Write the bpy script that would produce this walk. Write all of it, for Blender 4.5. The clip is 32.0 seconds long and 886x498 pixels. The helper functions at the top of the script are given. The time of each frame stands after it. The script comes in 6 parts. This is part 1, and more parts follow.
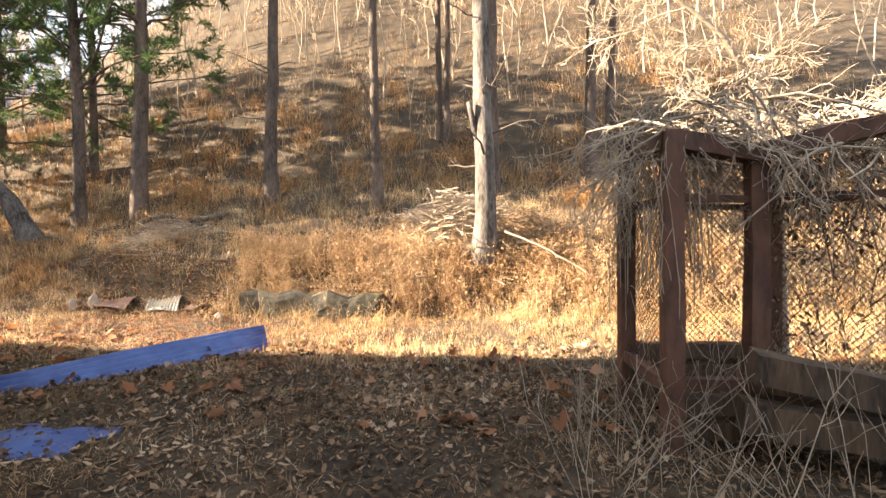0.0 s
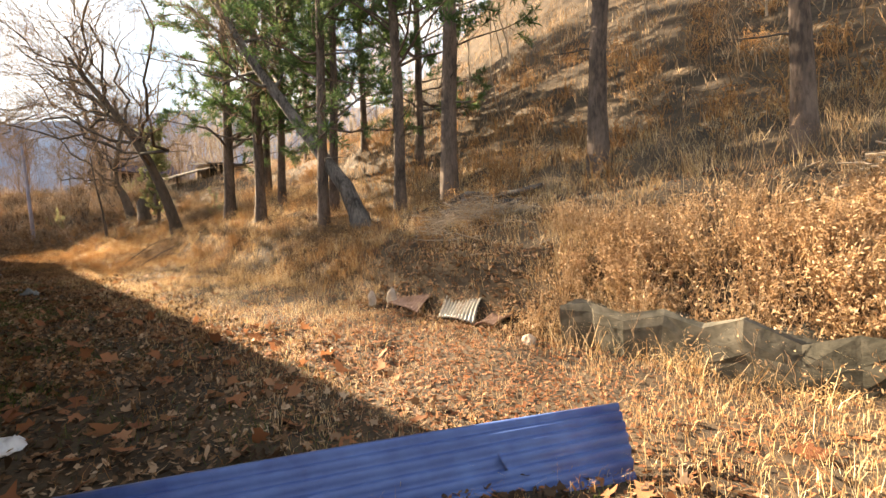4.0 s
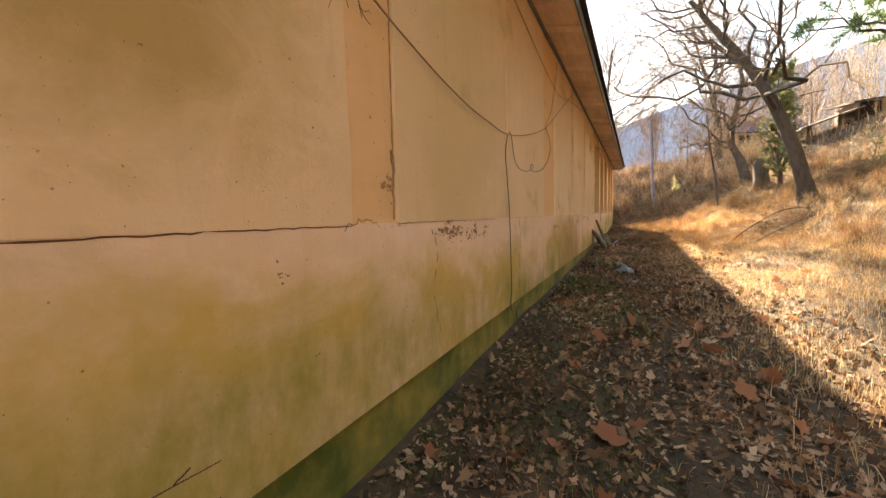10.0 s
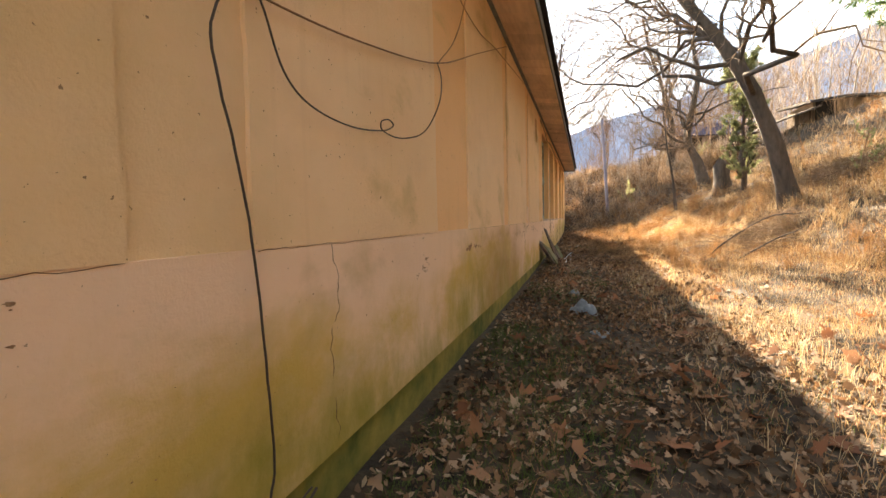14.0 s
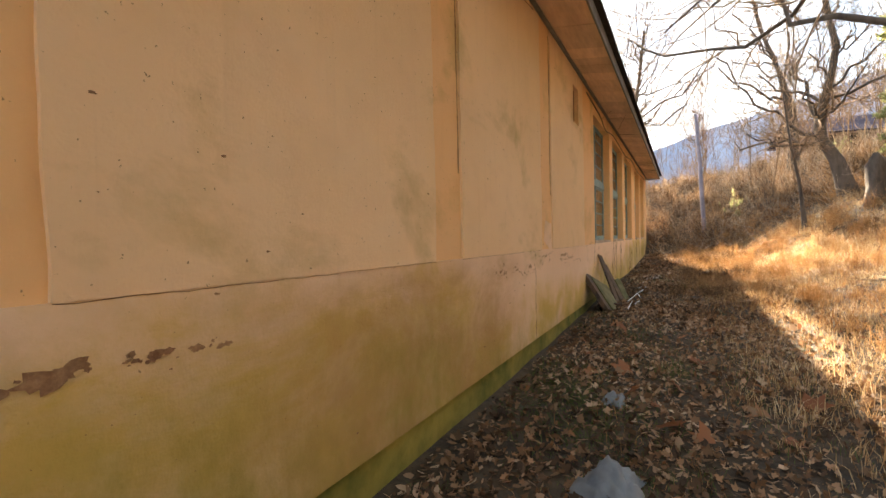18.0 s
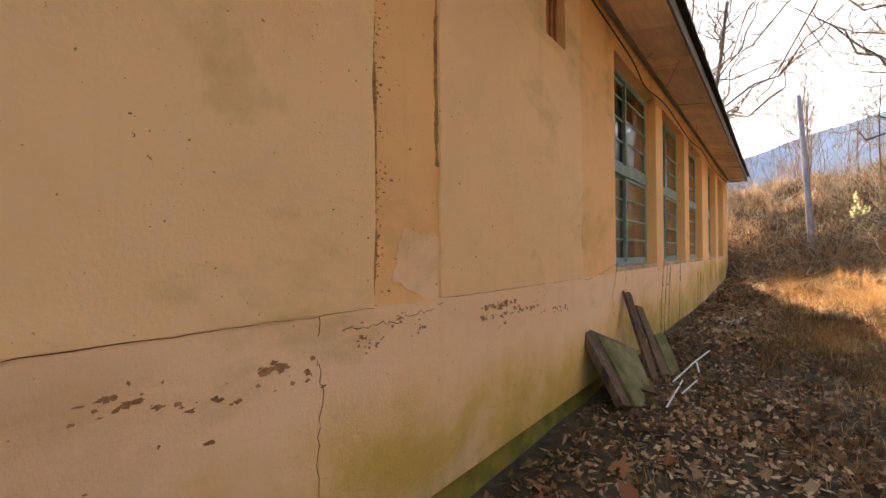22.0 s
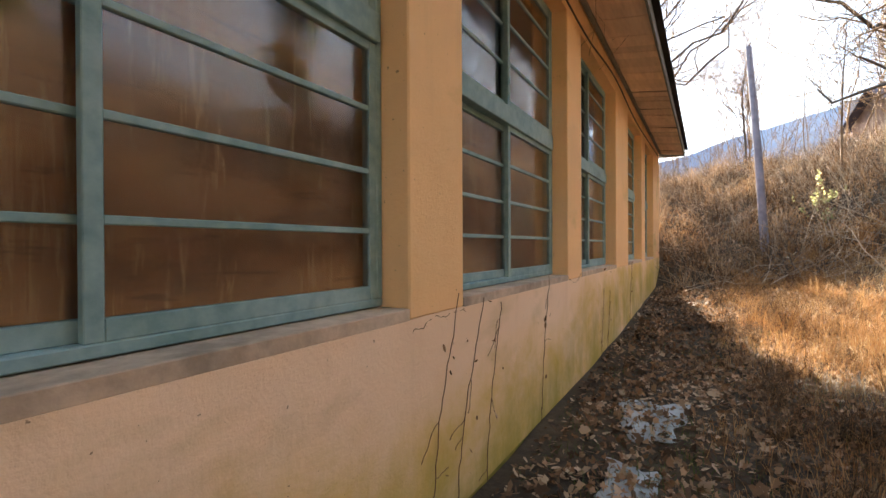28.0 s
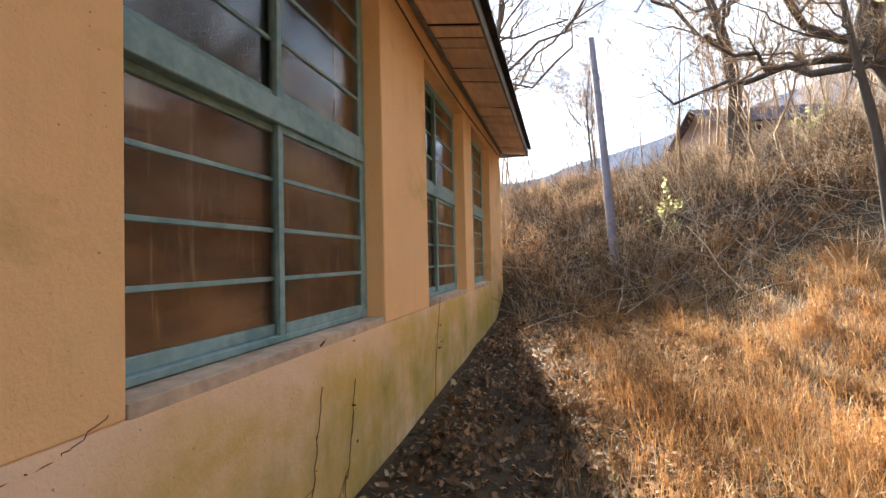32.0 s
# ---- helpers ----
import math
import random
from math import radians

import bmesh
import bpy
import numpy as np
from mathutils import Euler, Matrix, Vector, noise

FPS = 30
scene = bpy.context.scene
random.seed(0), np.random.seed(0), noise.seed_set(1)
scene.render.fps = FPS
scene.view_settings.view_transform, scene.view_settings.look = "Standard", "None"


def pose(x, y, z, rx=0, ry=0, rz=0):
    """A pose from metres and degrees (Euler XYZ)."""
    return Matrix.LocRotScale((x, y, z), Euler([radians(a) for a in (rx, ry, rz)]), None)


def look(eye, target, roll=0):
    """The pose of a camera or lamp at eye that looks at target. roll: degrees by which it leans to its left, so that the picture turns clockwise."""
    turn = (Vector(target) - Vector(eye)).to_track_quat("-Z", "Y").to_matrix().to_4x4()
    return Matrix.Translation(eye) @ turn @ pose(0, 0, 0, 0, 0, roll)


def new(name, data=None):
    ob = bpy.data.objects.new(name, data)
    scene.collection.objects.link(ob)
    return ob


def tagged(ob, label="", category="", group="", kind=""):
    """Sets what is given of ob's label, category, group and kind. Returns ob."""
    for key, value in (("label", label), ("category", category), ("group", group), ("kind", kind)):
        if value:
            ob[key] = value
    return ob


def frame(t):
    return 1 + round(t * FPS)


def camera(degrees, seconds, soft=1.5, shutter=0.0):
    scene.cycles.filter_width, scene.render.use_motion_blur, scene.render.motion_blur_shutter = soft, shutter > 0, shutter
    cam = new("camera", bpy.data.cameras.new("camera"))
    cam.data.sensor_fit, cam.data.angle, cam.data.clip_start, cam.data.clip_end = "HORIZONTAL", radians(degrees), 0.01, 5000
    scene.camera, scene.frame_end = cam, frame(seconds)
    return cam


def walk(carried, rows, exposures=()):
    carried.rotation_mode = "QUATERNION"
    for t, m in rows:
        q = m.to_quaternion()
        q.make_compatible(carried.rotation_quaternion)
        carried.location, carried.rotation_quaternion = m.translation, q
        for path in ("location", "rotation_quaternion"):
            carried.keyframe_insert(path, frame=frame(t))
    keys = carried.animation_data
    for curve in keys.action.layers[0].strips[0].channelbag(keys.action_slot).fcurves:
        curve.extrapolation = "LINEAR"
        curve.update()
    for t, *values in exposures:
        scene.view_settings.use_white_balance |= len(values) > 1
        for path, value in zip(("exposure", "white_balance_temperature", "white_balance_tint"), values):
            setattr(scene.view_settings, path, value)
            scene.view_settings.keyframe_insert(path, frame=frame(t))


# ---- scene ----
cam = camera(90.1, 32.0)
PATH = [
    (0, (-1.225, -0.360, 1.492), (-1.423, 1.630, 1.470), -0.57),
    (0.5, (-1.596, 0.175, 1.495), (-1.958, 2.141, 1.467), -0.66),
    (1, (-2.005, 0.658, 1.618), (-2.479, 2.601, 1.611), -0.96),
    (1.5, (-2.245, 1.105, 1.663), (-2.806, 3.024, 1.670), -1.29),
    (2, (-2.464, 1.553, 1.685), (-3.100, 3.449, 1.678), -1.34),
    (2.5, (-2.801, 2.002, 1.687), (-3.532, 3.863, 1.651), -1.59),
    (4.5, (-3.878, 3.907, 1.391), (-5.507, 5.064, 1.316), -1.22),
    (5, (-4.208, 4.195, 1.394), (-6.017, 5.044, 1.310), -0.92),
    (5.5, (-4.549, 4.387, 1.404), (-6.464, 4.954, 1.305), -0.88),
    (6, (-4.844, 4.488, 1.459), (-6.821, 4.772, 1.367), -1.09),
    (6.5, (-5.101, 4.612, 1.430), (-7.099, 4.617, 1.338), -1.39),
    (7, (-5.397, 4.792, 1.441), (-7.380, 4.543, 1.347), -1.10),
    (7.5, (-5.765, 4.855, 1.415), (-7.701, 4.368, 1.299), -1.05),
    (8, (-6.164, 4.814, 1.411), (-8.018, 4.078, 1.268), -1.35),
    (8.5, (-6.732, 4.734, 1.360), (-8.503, 3.819, 1.205), -1.71),
    (9, (-7.188, 4.602, 1.441), (-8.973, 3.720, 1.257), -1.43),
    (9.5, (-7.687, 4.384, 1.489), (-9.500, 3.559, 1.311), -1.38),
    (10, (-8.170, 4.344, 1.473), (-9.998, 3.547, 1.325), -1.25),
    (10.5, (-8.703, 4.301, 1.460), (-10.558, 3.567, 1.319), -1.37),
    (11, (-9.158, 4.310, 1.533), (-11.037, 3.636, 1.403), -1.36),
    (11.5, (-9.610, 4.329, 1.527), (-11.502, 3.692, 1.399), -1.29),
    (12, (-10.115, 4.309, 1.510), (-12.024, 3.726, 1.385), -1.06),
    (12.5, (-10.542, 4.250, 1.584), (-12.457, 3.685, 1.468), -0.90),
    (13, (-10.932, 4.230, 1.575), (-12.839, 3.640, 1.454), -0.78),
    (13.5, (-11.348, 4.179, 1.523), (-13.251, 3.576, 1.396), -1.18),
    (15.5, (-13.279, 4.226, 1.577), (-15.156, 3.543, 1.480), -1.58),
    (16, (-13.794, 4.352, 1.558), (-15.653, 3.619, 1.480), -1.66),
    (16.5, (-14.274, 4.407, 1.549), (-16.105, 3.607, 1.459), -1.57),
    (17, (-14.829, 4.362, 1.572), (-16.635, 3.508, 1.477), -1.56),
    (17.5, (-15.348, 4.437, 1.588), (-17.126, 3.524, 1.524), -1.20),
    (18, (-15.832, 4.504, 1.588), (-17.591, 3.552, 1.547), -1.30),
    (18.5, (-16.246, 4.568, 1.604), (-17.963, 3.543, 1.566), -1.23),
    (19, (-16.672, 4.689, 1.604), (-18.323, 3.561, 1.555), -1.00),
    (19.5, (-17.183, 4.688, 1.554), (-18.783, 3.490, 1.500), -0.80),
    (20, (-17.689, 4.657, 1.627), (-19.252, 3.410, 1.598), -0.68),
    (20.5, (-18.223, 4.681, 1.641), (-19.771, 3.415, 1.631), -0.55),
    (21, (-18.757, 4.600, 1.641), (-20.320, 3.351, 1.625), -0.42),
    (21.5, (-19.264, 4.515, 1.650), (-20.836, 3.278, 1.643), -0.29),
    (22, (-19.749, 4.454, 1.681), (-21.344, 3.248, 1.699), -0.40),
    (22.5, (-20.212, 4.287, 1.705), (-21.862, 3.159, 1.739), -0.40),
    (23, (-20.707, 4.245, 1.704), (-22.396, 3.175, 1.763), -0.62),
    (23.5, (-21.195, 4.162, 1.734), (-22.899, 3.115, 1.770), -0.30),
    (24.5, (-22.186, 4.124, 1.741), (-23.912, 3.116, 1.824), -0.32),
    (26.5, (-24.052, 4.107, 1.758), (-25.758, 3.064, 1.816), -0.35),
    (27, (-24.529, 4.068, 1.794), (-26.234, 3.023, 1.809), -0.26),
    (27.5, (-25.005, 4.106, 1.781), (-26.700, 3.043, 1.784), -0.28),
    (28, (-25.484, 4.113, 1.775), (-27.202, 3.090, 1.764), -0.27),
    (28.5, (-25.986, 4.145, 1.794), (-27.738, 3.181, 1.779), -0.38),
    (29, (-26.463, 4.207, 1.790), (-28.230, 3.270, 1.750), -0.32),
    (29.5, (-26.981, 4.139, 1.759), (-28.760, 3.226, 1.711), -0.59),
    (30, (-27.419, 4.138, 1.784), (-29.201, 3.230, 1.743), -0.53),
    (30.5, (-27.848, 4.195, 1.837), (-29.636, 3.299, 1.832), -0.43),
    (31, (-28.291, 4.177, 1.868), (-30.093, 3.311, 1.901), -0.59),
    (31.5, (-28.688, 4.220, 1.898), (-30.526, 3.435, 1.952), -0.64),
    (32, (-29.110, 4.307, 1.928), (-31.040, 3.785, 1.975), -1.31),
]
EXPOSURES = [(0.0, 3.5, 8000, 14), (2.0, 3.32, 8400, 14), (5.0, 3.24, 8900, 15), (8.0, 3.6, 8800, 14), (11.0, 3.93, 8400, 13), (13.0, 3.86, 8300, 13), (18.0, 3.92, 8200, 13), (24.0, 3.86, 7800, 13), (27.0, 3.82, 7300, 12), (30.0, 3.8, 7000, 11), (32.0, 3.66, 6900, 10)]
walk(cam, [(t, look(eye, target, roll)) for t, eye, target, roll in PATH], EXPOSURES)
# ---- light ----
SUN_AZ, SUN_EL = radians(258.3), radians(23.0)
world = bpy.data.worlds.new("world")
scene.world = world
world.use_nodes = True
wn, wl = world.node_tree.nodes, world.node_tree.links
bg = wn["Background"]
sky = wn.new("ShaderNodeTexSky")
sky.sky_type, sky.sun_disc = "NISHITA", False
sky.sun_elevation, sky.sun_rotation = SUN_EL, SUN_AZ
sky.air_density, sky.dust_density = 1.0, 0.15
tc, cn, cr = wn.new("ShaderNodeTexCoord"), wn.new("ShaderNodeTexNoise"), wn.new("ShaderNodeMapRange")
cn.inputs["Scale"].default_value, cn.inputs["Detail"].default_value = 3.2, 6
cr.inputs[1].default_value, cr.inputs[2].default_value, cr.inputs[3].default_value, cr.inputs[4].default_value = 0.42, 0.62, 0.0, 1.0
cloud, cm = wn.new("ShaderNodeMix"), wn.new("ShaderNodeMix")
cloud.data_type = cm.data_type = "RGBA"
cloud.inputs[6].default_value, cloud.inputs[7].default_value = (0.62, 0.93, 1.42, 1), (1.55, 1.66, 1.82, 1)
cm.inputs[0].default_value = 0.82
wl.new(tc.outputs["Generated"], cn.inputs["Vector"])
wl.new(cn.outputs["Fac"], cr.inputs[0])
wl.new(cr.outputs[0], cloud.inputs[0])
wl.new(sky.outputs[0], cm.inputs[6])
wl.new(cloud.outputs[2], cm.inputs[7])
wl.new(cm.outputs[2], bg.inputs[0])
bg.inputs[1].default_value = 0.105
sun = new("sun", bpy.data.lights.new("sun", "SUN"))
sun.data.energy, sun.data.angle, sun.data.color = 4.3, radians(0.6), (1.0, 0.89, 0.74)
to_sun = Vector((math.sin(SUN_AZ) * math.cos(SUN_EL), math.cos(SUN_AZ) * math.cos(SUN_EL), math.sin(SUN_EL)))
sun.matrix_world = look(to_sun * 60, (0, 0, 0))

# ---- materials ----
def material(name, rough=0.85, metal=0.0):
    m = bpy.data.materials.new(name)
    m.use_nodes = True
    b = m.node_tree.nodes["Principled BSDF"]
    b.inputs["Roughness"].default_value, b.inputs["Metallic"].default_value = rough, metal
    return m, m.node_tree.nodes, m.node_tree.links, b


def node(ns, kind, **vals):
    n = ns.new("ShaderNode" + kind)
    for k, v in vals.items():
        n.inputs[k.replace("_", " ")].default_value = v
    return n


def ramp(ns, ls, src, stops):
    r = ns.new("ShaderNodeValToRGB")
    while len(r.color_ramp.elements) < len(stops):
        r.color_ramp.elements.new(0.5)
    for e, (p, c) in zip(r.color_ramp.elements, stops):
        e.position, e.color = p, (*c, 1)
    ls.new(src, r.inputs[0])
    return r.outputs[0]


def noise_out(ns, ls, scale, detail=5, rough=0.55, stretch=None, dist=0.0):
    c = ns.new("ShaderNodeTexCoord").outputs["Object"]
    if stretch:
        mp = ns.new("ShaderNodeMapping")
        mp.inputs["Scale"].default_value = stretch
        ls.new(c, mp.inputs[0])
        c = mp.outputs[0]
    n = node(ns, "TexNoise", Scale=scale, Detail=detail, Roughness=rough, Distortion=dist)
    ls.new(c, n.inputs["Vector"])
    return n.outputs["Fac"]


def mix(ns, ls, fac, a, b, mode="MIX"):
    m = ns.new("ShaderNodeMix")
    m.data_type, m.blend_type = "RGBA", mode
    for sock, v in ((m.inputs[0], fac), (m.inputs[6], a), (m.inputs[7], b)):
        if isinstance(v, (int, float)):
            sock.default_value = v
        elif isinstance(v, tuple):
            sock.default_value = (*v, 1)
        else:
            ls.new(v, sock)
    return m.outputs[2]


def mrange(ns, ls, src, a, b, c=0.0, d=1.0):
    m = ns.new("ShaderNodeMapRange")
    for i, v in enumerate((a, b, c, d)):
        m.inputs[1 + i].default_value = v
    ls.new(src, m.inputs[0])
    return m.outputs[0]


def calc(ns, ls, op, a, b):
    m = ns.new("ShaderNodeMath")
    m.operation = op
    for sock, v in zip(m.inputs, (a, b)):
        if isinstance(v, (int, float)):
            sock.default_value = v
        else:
            ls.new(v, sock)
    return m.outputs[0]


def bump(ns, ls, b, src, strength=0.3, dist=0.01):
    n = node(ns, "Bump", Strength=strength, Distance=dist)
    ls.new(src, n.inputs["Height"])
    ls.new(n.outputs[0], b.inputs["Normal"])


def simple(name, c1, c2, scale=8.0, rough=0.85, metal=0.0, bstr=0.3, bdist=0.008, stretch=None, detail=6, rnd=0.0):
    """Two colours mixed by noise at two scales, with relief."""
    m, ns, ls, b = material(name, rough, metal)
    n1 = noise_out(ns, ls, scale, detail, 0.6, stretch)
    n2 = noise_out(ns, ls, scale * 0.17, 3, 0.5, stretch)
    f = mrange(ns, ls, calc(ns, ls, "ADD", n1, n2), 0.75, 1.25)
    col = mix(ns, ls, f, c1, c2)
    if rnd:
        oi = ns.new("ShaderNodeObjectInfo").outputs["Random"]
        g = ns.new("ShaderNodeNewGeometry").outputs["Random Per Island"]
        r = mrange(ns, ls, calc(ns, ls, "FRACT", calc(ns, ls, "ADD", oi, g), 0.0), 0, 1, 1 - rnd, 1 + rnd)
        hs = ns.new("ShaderNodeHueSaturation")
        ls.new(col, hs.inputs["Color"])
        ls.new(r, hs.inputs["Value"])
        col = hs.outputs[0]
    ls.new(col, b.inputs["Base Color"])
    bump(ns, ls, b, n1, bstr, bdist)
    return m


def plaster(name, c1, c2, moss=True, lift=0.0):
    """Painted render on the wall: mottled colour, fine grain, rain streaks, algae that climbs from the ground, chips along the sill line."""
    m, ns, ls, b = material(name, 0.9)
    big, mid, fine = noise_out(ns, ls, 0.55, 4), noise_out(ns, ls, 3.5, 6), noise_out(ns, ls, 60, 5, 0.7)
    col = mix(ns, ls, mrange(ns, ls, big, 0.35, 0.65), c1, c2)
    col = mix(ns, ls, mrange(ns, ls, mid, 0.5, 0.8, 0, 0.2), col, tuple(v * 0.72 for v in c2))
    streak = noise_out(ns, ls, 1.0, 6, 0.6, (9, 9, 0.5))
    col = mix(ns, ls, mrange(ns, ls, streak, 0.55, 0.8, 0, 0.2), col, (0.45, 0.3, 0.16))
    # faint olive bloom in broad patches
    bloom = noise_out(ns, ls, 0.8, 6, 0.62, (1, 1, 1.5), 0.3)
    col = mix(ns, ls, mrange(ns, ls, bloom, 0.56, 0.76, 0, 0.8), col, (0.40, 0.31, 0.10))
    pos = ns.new("ShaderNodeSeparateXYZ")
    ls.new(ns.new("ShaderNodeTexCoord").outputs["Object"], pos.inputs[0])
    if moss:
        above = calc(ns, ls, "SUBTRACT", pos.outputs[2], calc(ns, ls, "MULTIPLY_ADD", pos.outputs[0], 0.0))
        above.node.inputs[1].links[0].from_node.inputs[2].default_value = 0.0
        wav = calc(ns, ls, "ADD", calc(ns, ls, "MULTIPLY", noise_out(ns, ls, 0.33, 4, 0.55, (1, 1, 0.3)), 1.05), calc(ns, ls, "MULTIPLY", calc(ns, ls, "ADD", noise_out(ns, ls, 2.6, 9, 0.72, (1, 1, 0.75)), 0.2), 0.55))
        near = calc(ns, ls, "ADD", calc(ns, ls, "ADD", mrange(ns, ls, pos.outputs[0], -15.9, -9.9, 0.0, 0.34), mrange(ns, ls, pos.outputs[0], -10.6, -7.6, 0.0, 0.2)), calc(ns, ls, "ADD", mrange(ns, ls, pos.outputs[0], -22.4, -24.95, 0.0, 0.12), mrange(ns, ls, pos.outputs[0], -27.0, -35.0, 0.0, 0.55)))
        hump = mrange(ns, ls, calc(ns, ls, "ABSOLUTE", calc(ns, ls, "ADD", pos.outputs[0], 17.4), 0.0), 2.3, 0.9, 0.0, 0.56)
        edge = calc(ns, ls, "SUBTRACT", above, calc(ns, ls, "ADD", calc(ns, ls, "ADD", wav, near), hump))
        yel = mrange(ns, ls, edge, 0.16 + lift, -0.16 + lift)
        grn = mrange(ns, ls, edge, -0.04 + lift, -0.52 + lift)
        col = mix(ns, ls, calc(ns, ls, "MULTIPLY", calc(ns, ls, "MULTIPLY", yel, mrange(ns, ls, noise_out(ns, ls, 1.1, 7, 0.68, (1, 1, 1.6), 0.4), 0.38, 0.6, 0.12, 1.0)), 0.85), col, (0.62, 0.43, 0.10))
        col = mix(ns, ls, calc(ns, ls, "MULTIPLY", grn, mrange(ns, ls, noise_out(ns, ls, 1.7, 8, 0.7, (1, 1, 0.5)), 0.36, 0.66, 0.15, 1.0)), col, (0.31, 0.27, 0.05))
    else:
        # old damp stain in the middle of the first infill, pale olive near the eave of the others
        d = ns.new("ShaderNodeVectorMath")
        d.operation = "LENGTH"
        mp = ns.new("ShaderNodeMapping")
        mp.inputs["Location"].default_value, mp.inputs["Scale"].default_value = (9.05 / 0.95, 0, -2.15 / 0.62), (1 / 0.95, 0, 1 / 0.62)
        ls.new(ns.new("ShaderNodeTexCoord").outputs["Object"], mp.inputs[0])
        ls.new(mp.outputs[0], d.inputs[0])
        rag = calc(ns, ls, "ADD", d.outputs["Value"], calc(ns, ls, "MULTIPLY", noise_out(ns, ls, 2.4, 9, 0.7, (1, 1, 1.3), 0.5), 1.5))
        col = mix(ns, ls, mrange(ns, ls, rag, 1.75, 0.95, 0, 0.68), col, (0.36, 0.25, 0.045))
        tide = calc(ns, ls, "ADD", calc(ns, ls, "ABSOLUTE", calc(ns, ls, "ADD", pos.outputs[0], 11.8), 0.0), calc(ns, ls, "MULTIPLY", noise_out(ns, ls, 0.9, 8, 0.66), 3.2))
        col = mix(ns, ls, mrange(ns, ls, tide, 3.3, 1.9, 0, 0.36), col, (0.44, 0.33, 0.09))
    if moss:
        wash = calc(ns, ls, "MULTIPLY", mrange(ns, ls, calc(ns, ls, "ABSOLUTE", calc(ns, ls, "ADD", pos.outputs[0], 18.6), 0.0), 2.2, 0.9), mrange(ns, ls, noise_out(ns, ls, 1.6, 9, 0.7, (1, 1, 1.4), 0.4), 0.35, 0.65, 0.15, 0.75))
        col = mix(ns, ls, calc(ns, ls, "MULTIPLY", wash, mrange(ns, ls, pos.outputs[2], 1.5, 1.3)), col, (0.42, 0.25, 0.10))
    specks = mrange(ns, ls, noise_out(ns, ls, 48, 3, 0.5), 0.705, 0.74)
    col = mix(ns, ls, calc(ns, ls, "MULTIPLY", specks, 0.8), col, (0.16, 0.09, 0.05))
    ls.new(col, b.inputs["Base Color"])
    bump(ns, ls, b, calc(ns, ls, "ADD", fine, calc(ns, ls, "MULTIPLY", mid, 3.0)), 0.6, 0.006)
    return m


def foliage(name, stops, trans=0.45, rough=0.7):
    """Thin leaves and blades that let light through; colour varies from piece to piece."""
    m, ns, ls, b = material(name, rough)
    g = ns.new("ShaderNodeNewGeometry").outputs["Random Per Island"]
    big = noise_out(ns, ls, 0.6, 4)
    f = calc(ns, ls, "ADD", calc(ns, ls, "MULTIPLY", g, 0.62), calc(ns, ls, "MULTIPLY", mrange(ns, ls, big, 0.3, 0.7), 0.38))
    col = ramp(ns, ls, f, stops)
    ls.new(col, b.inputs["Base Color"])
    b.inputs["Specular IOR Level"].default_value = 0.25
    t = ns.new("ShaderNodeBsdfTranslucent")
    ls.new(col, t.inputs[0])
    mx = ns.new("ShaderNodeMixShader")
    mx.inputs[0].default_value = trans
    ls.new(b.outputs[0], mx.inputs[1])
    ls.new(t.outputs[0], mx.inputs[2])
    ls.new(mx.outputs[0], ns["Material Output"].inputs[0])
    return m


M_WALL = plaster("wall_render_pinkish", (0.86, 0.65, 0.49), (0.82, 0.60, 0.43))
M_PANEL = plaster("wall_render_cream", (0.85, 0.64, 0.42), (0.80, 0.58, 0.35), moss=False)
M_PIER = plaster("wall_paint_ochre", (0.86, 0.565, 0.305), (0.81, 0.515, 0.26), moss=False)
M_PLASTERED = simple("bare_brown_plaster", (0.22, 0.12, 0.06), (0.50, 0.33, 0.17), 55, 1.0, bstr=1.0, bdist=0.015)
M_PLINTH = simple("mossy_plinth", (0.07, 0.10, 0.014), (0.34, 0.28, 0.06), 4, 0.95, bstr=0.6, bdist=0.02)
M_CONC = simple("sill_concrete", (0.25, 0.21, 0.18), (0.44, 0.37, 0.31), 9, 0.95, bstr=0.5)
M_SILL = simple("chipped_sill_paint", (0.30, 0.24, 0.19), (0.62, 0.48, 0.37), 11, 0.95, bstr=0.6)
M_TEAL = simple("teal_paint_worn", (0.13, 0.25, 0.27), (0.27, 0.41, 0.44), 14, 0.6, bstr=0.4, bdist=0.003)
M_SOFFIT = simple("soffit_boards", (0.58, 0.43, 0.33), (0.80, 0.62, 0.49), 3, 0.85, stretch=(1, 6, 6), rnd=0.14)
M_FASCIA = simple("fascia_weathered", (0.10, 0.11, 0.11), (0.20, 0.21, 0.21), 10, 0.7)
M_ROOF = simple("roof_slate_dark", (0.025, 0.024, 0.026), (0.06, 0.055, 0.055), 6, 0.95)
M_BOARD, _ns, _ls, _b = material("scratched_inner_board", 0.8)
_c = mix(_ns, _ls, mrange(_ns, _ls, noise_out(_ns, _ls, 1.7, 6, 0.6, (1, 1, 2.4)), 0.3, 0.7), (0.17, 0.075, 0.038), (0.44, 0.21, 0.10))
_c = mix(_ns, _ls, mrange(_ns, _ls, noise_out(_ns, _ls, 1.0, 8, 0.7, (26, 26, 2.2), 0.6), 0.55, 0.66, 0, 0.75), _c, (0.58, 0.36, 0.20))
_c = mix(_ns, _ls, mrange(_ns, _ls, noise_out(_ns, _ls, 1.0, 8, 0.7, (3, 3, 30), 0.6), 0.56, 0.68, 0, 0.6), _c, (0.07, 0.03, 0.018))
_ls.new(_c, _b.inputs["Base Color"])
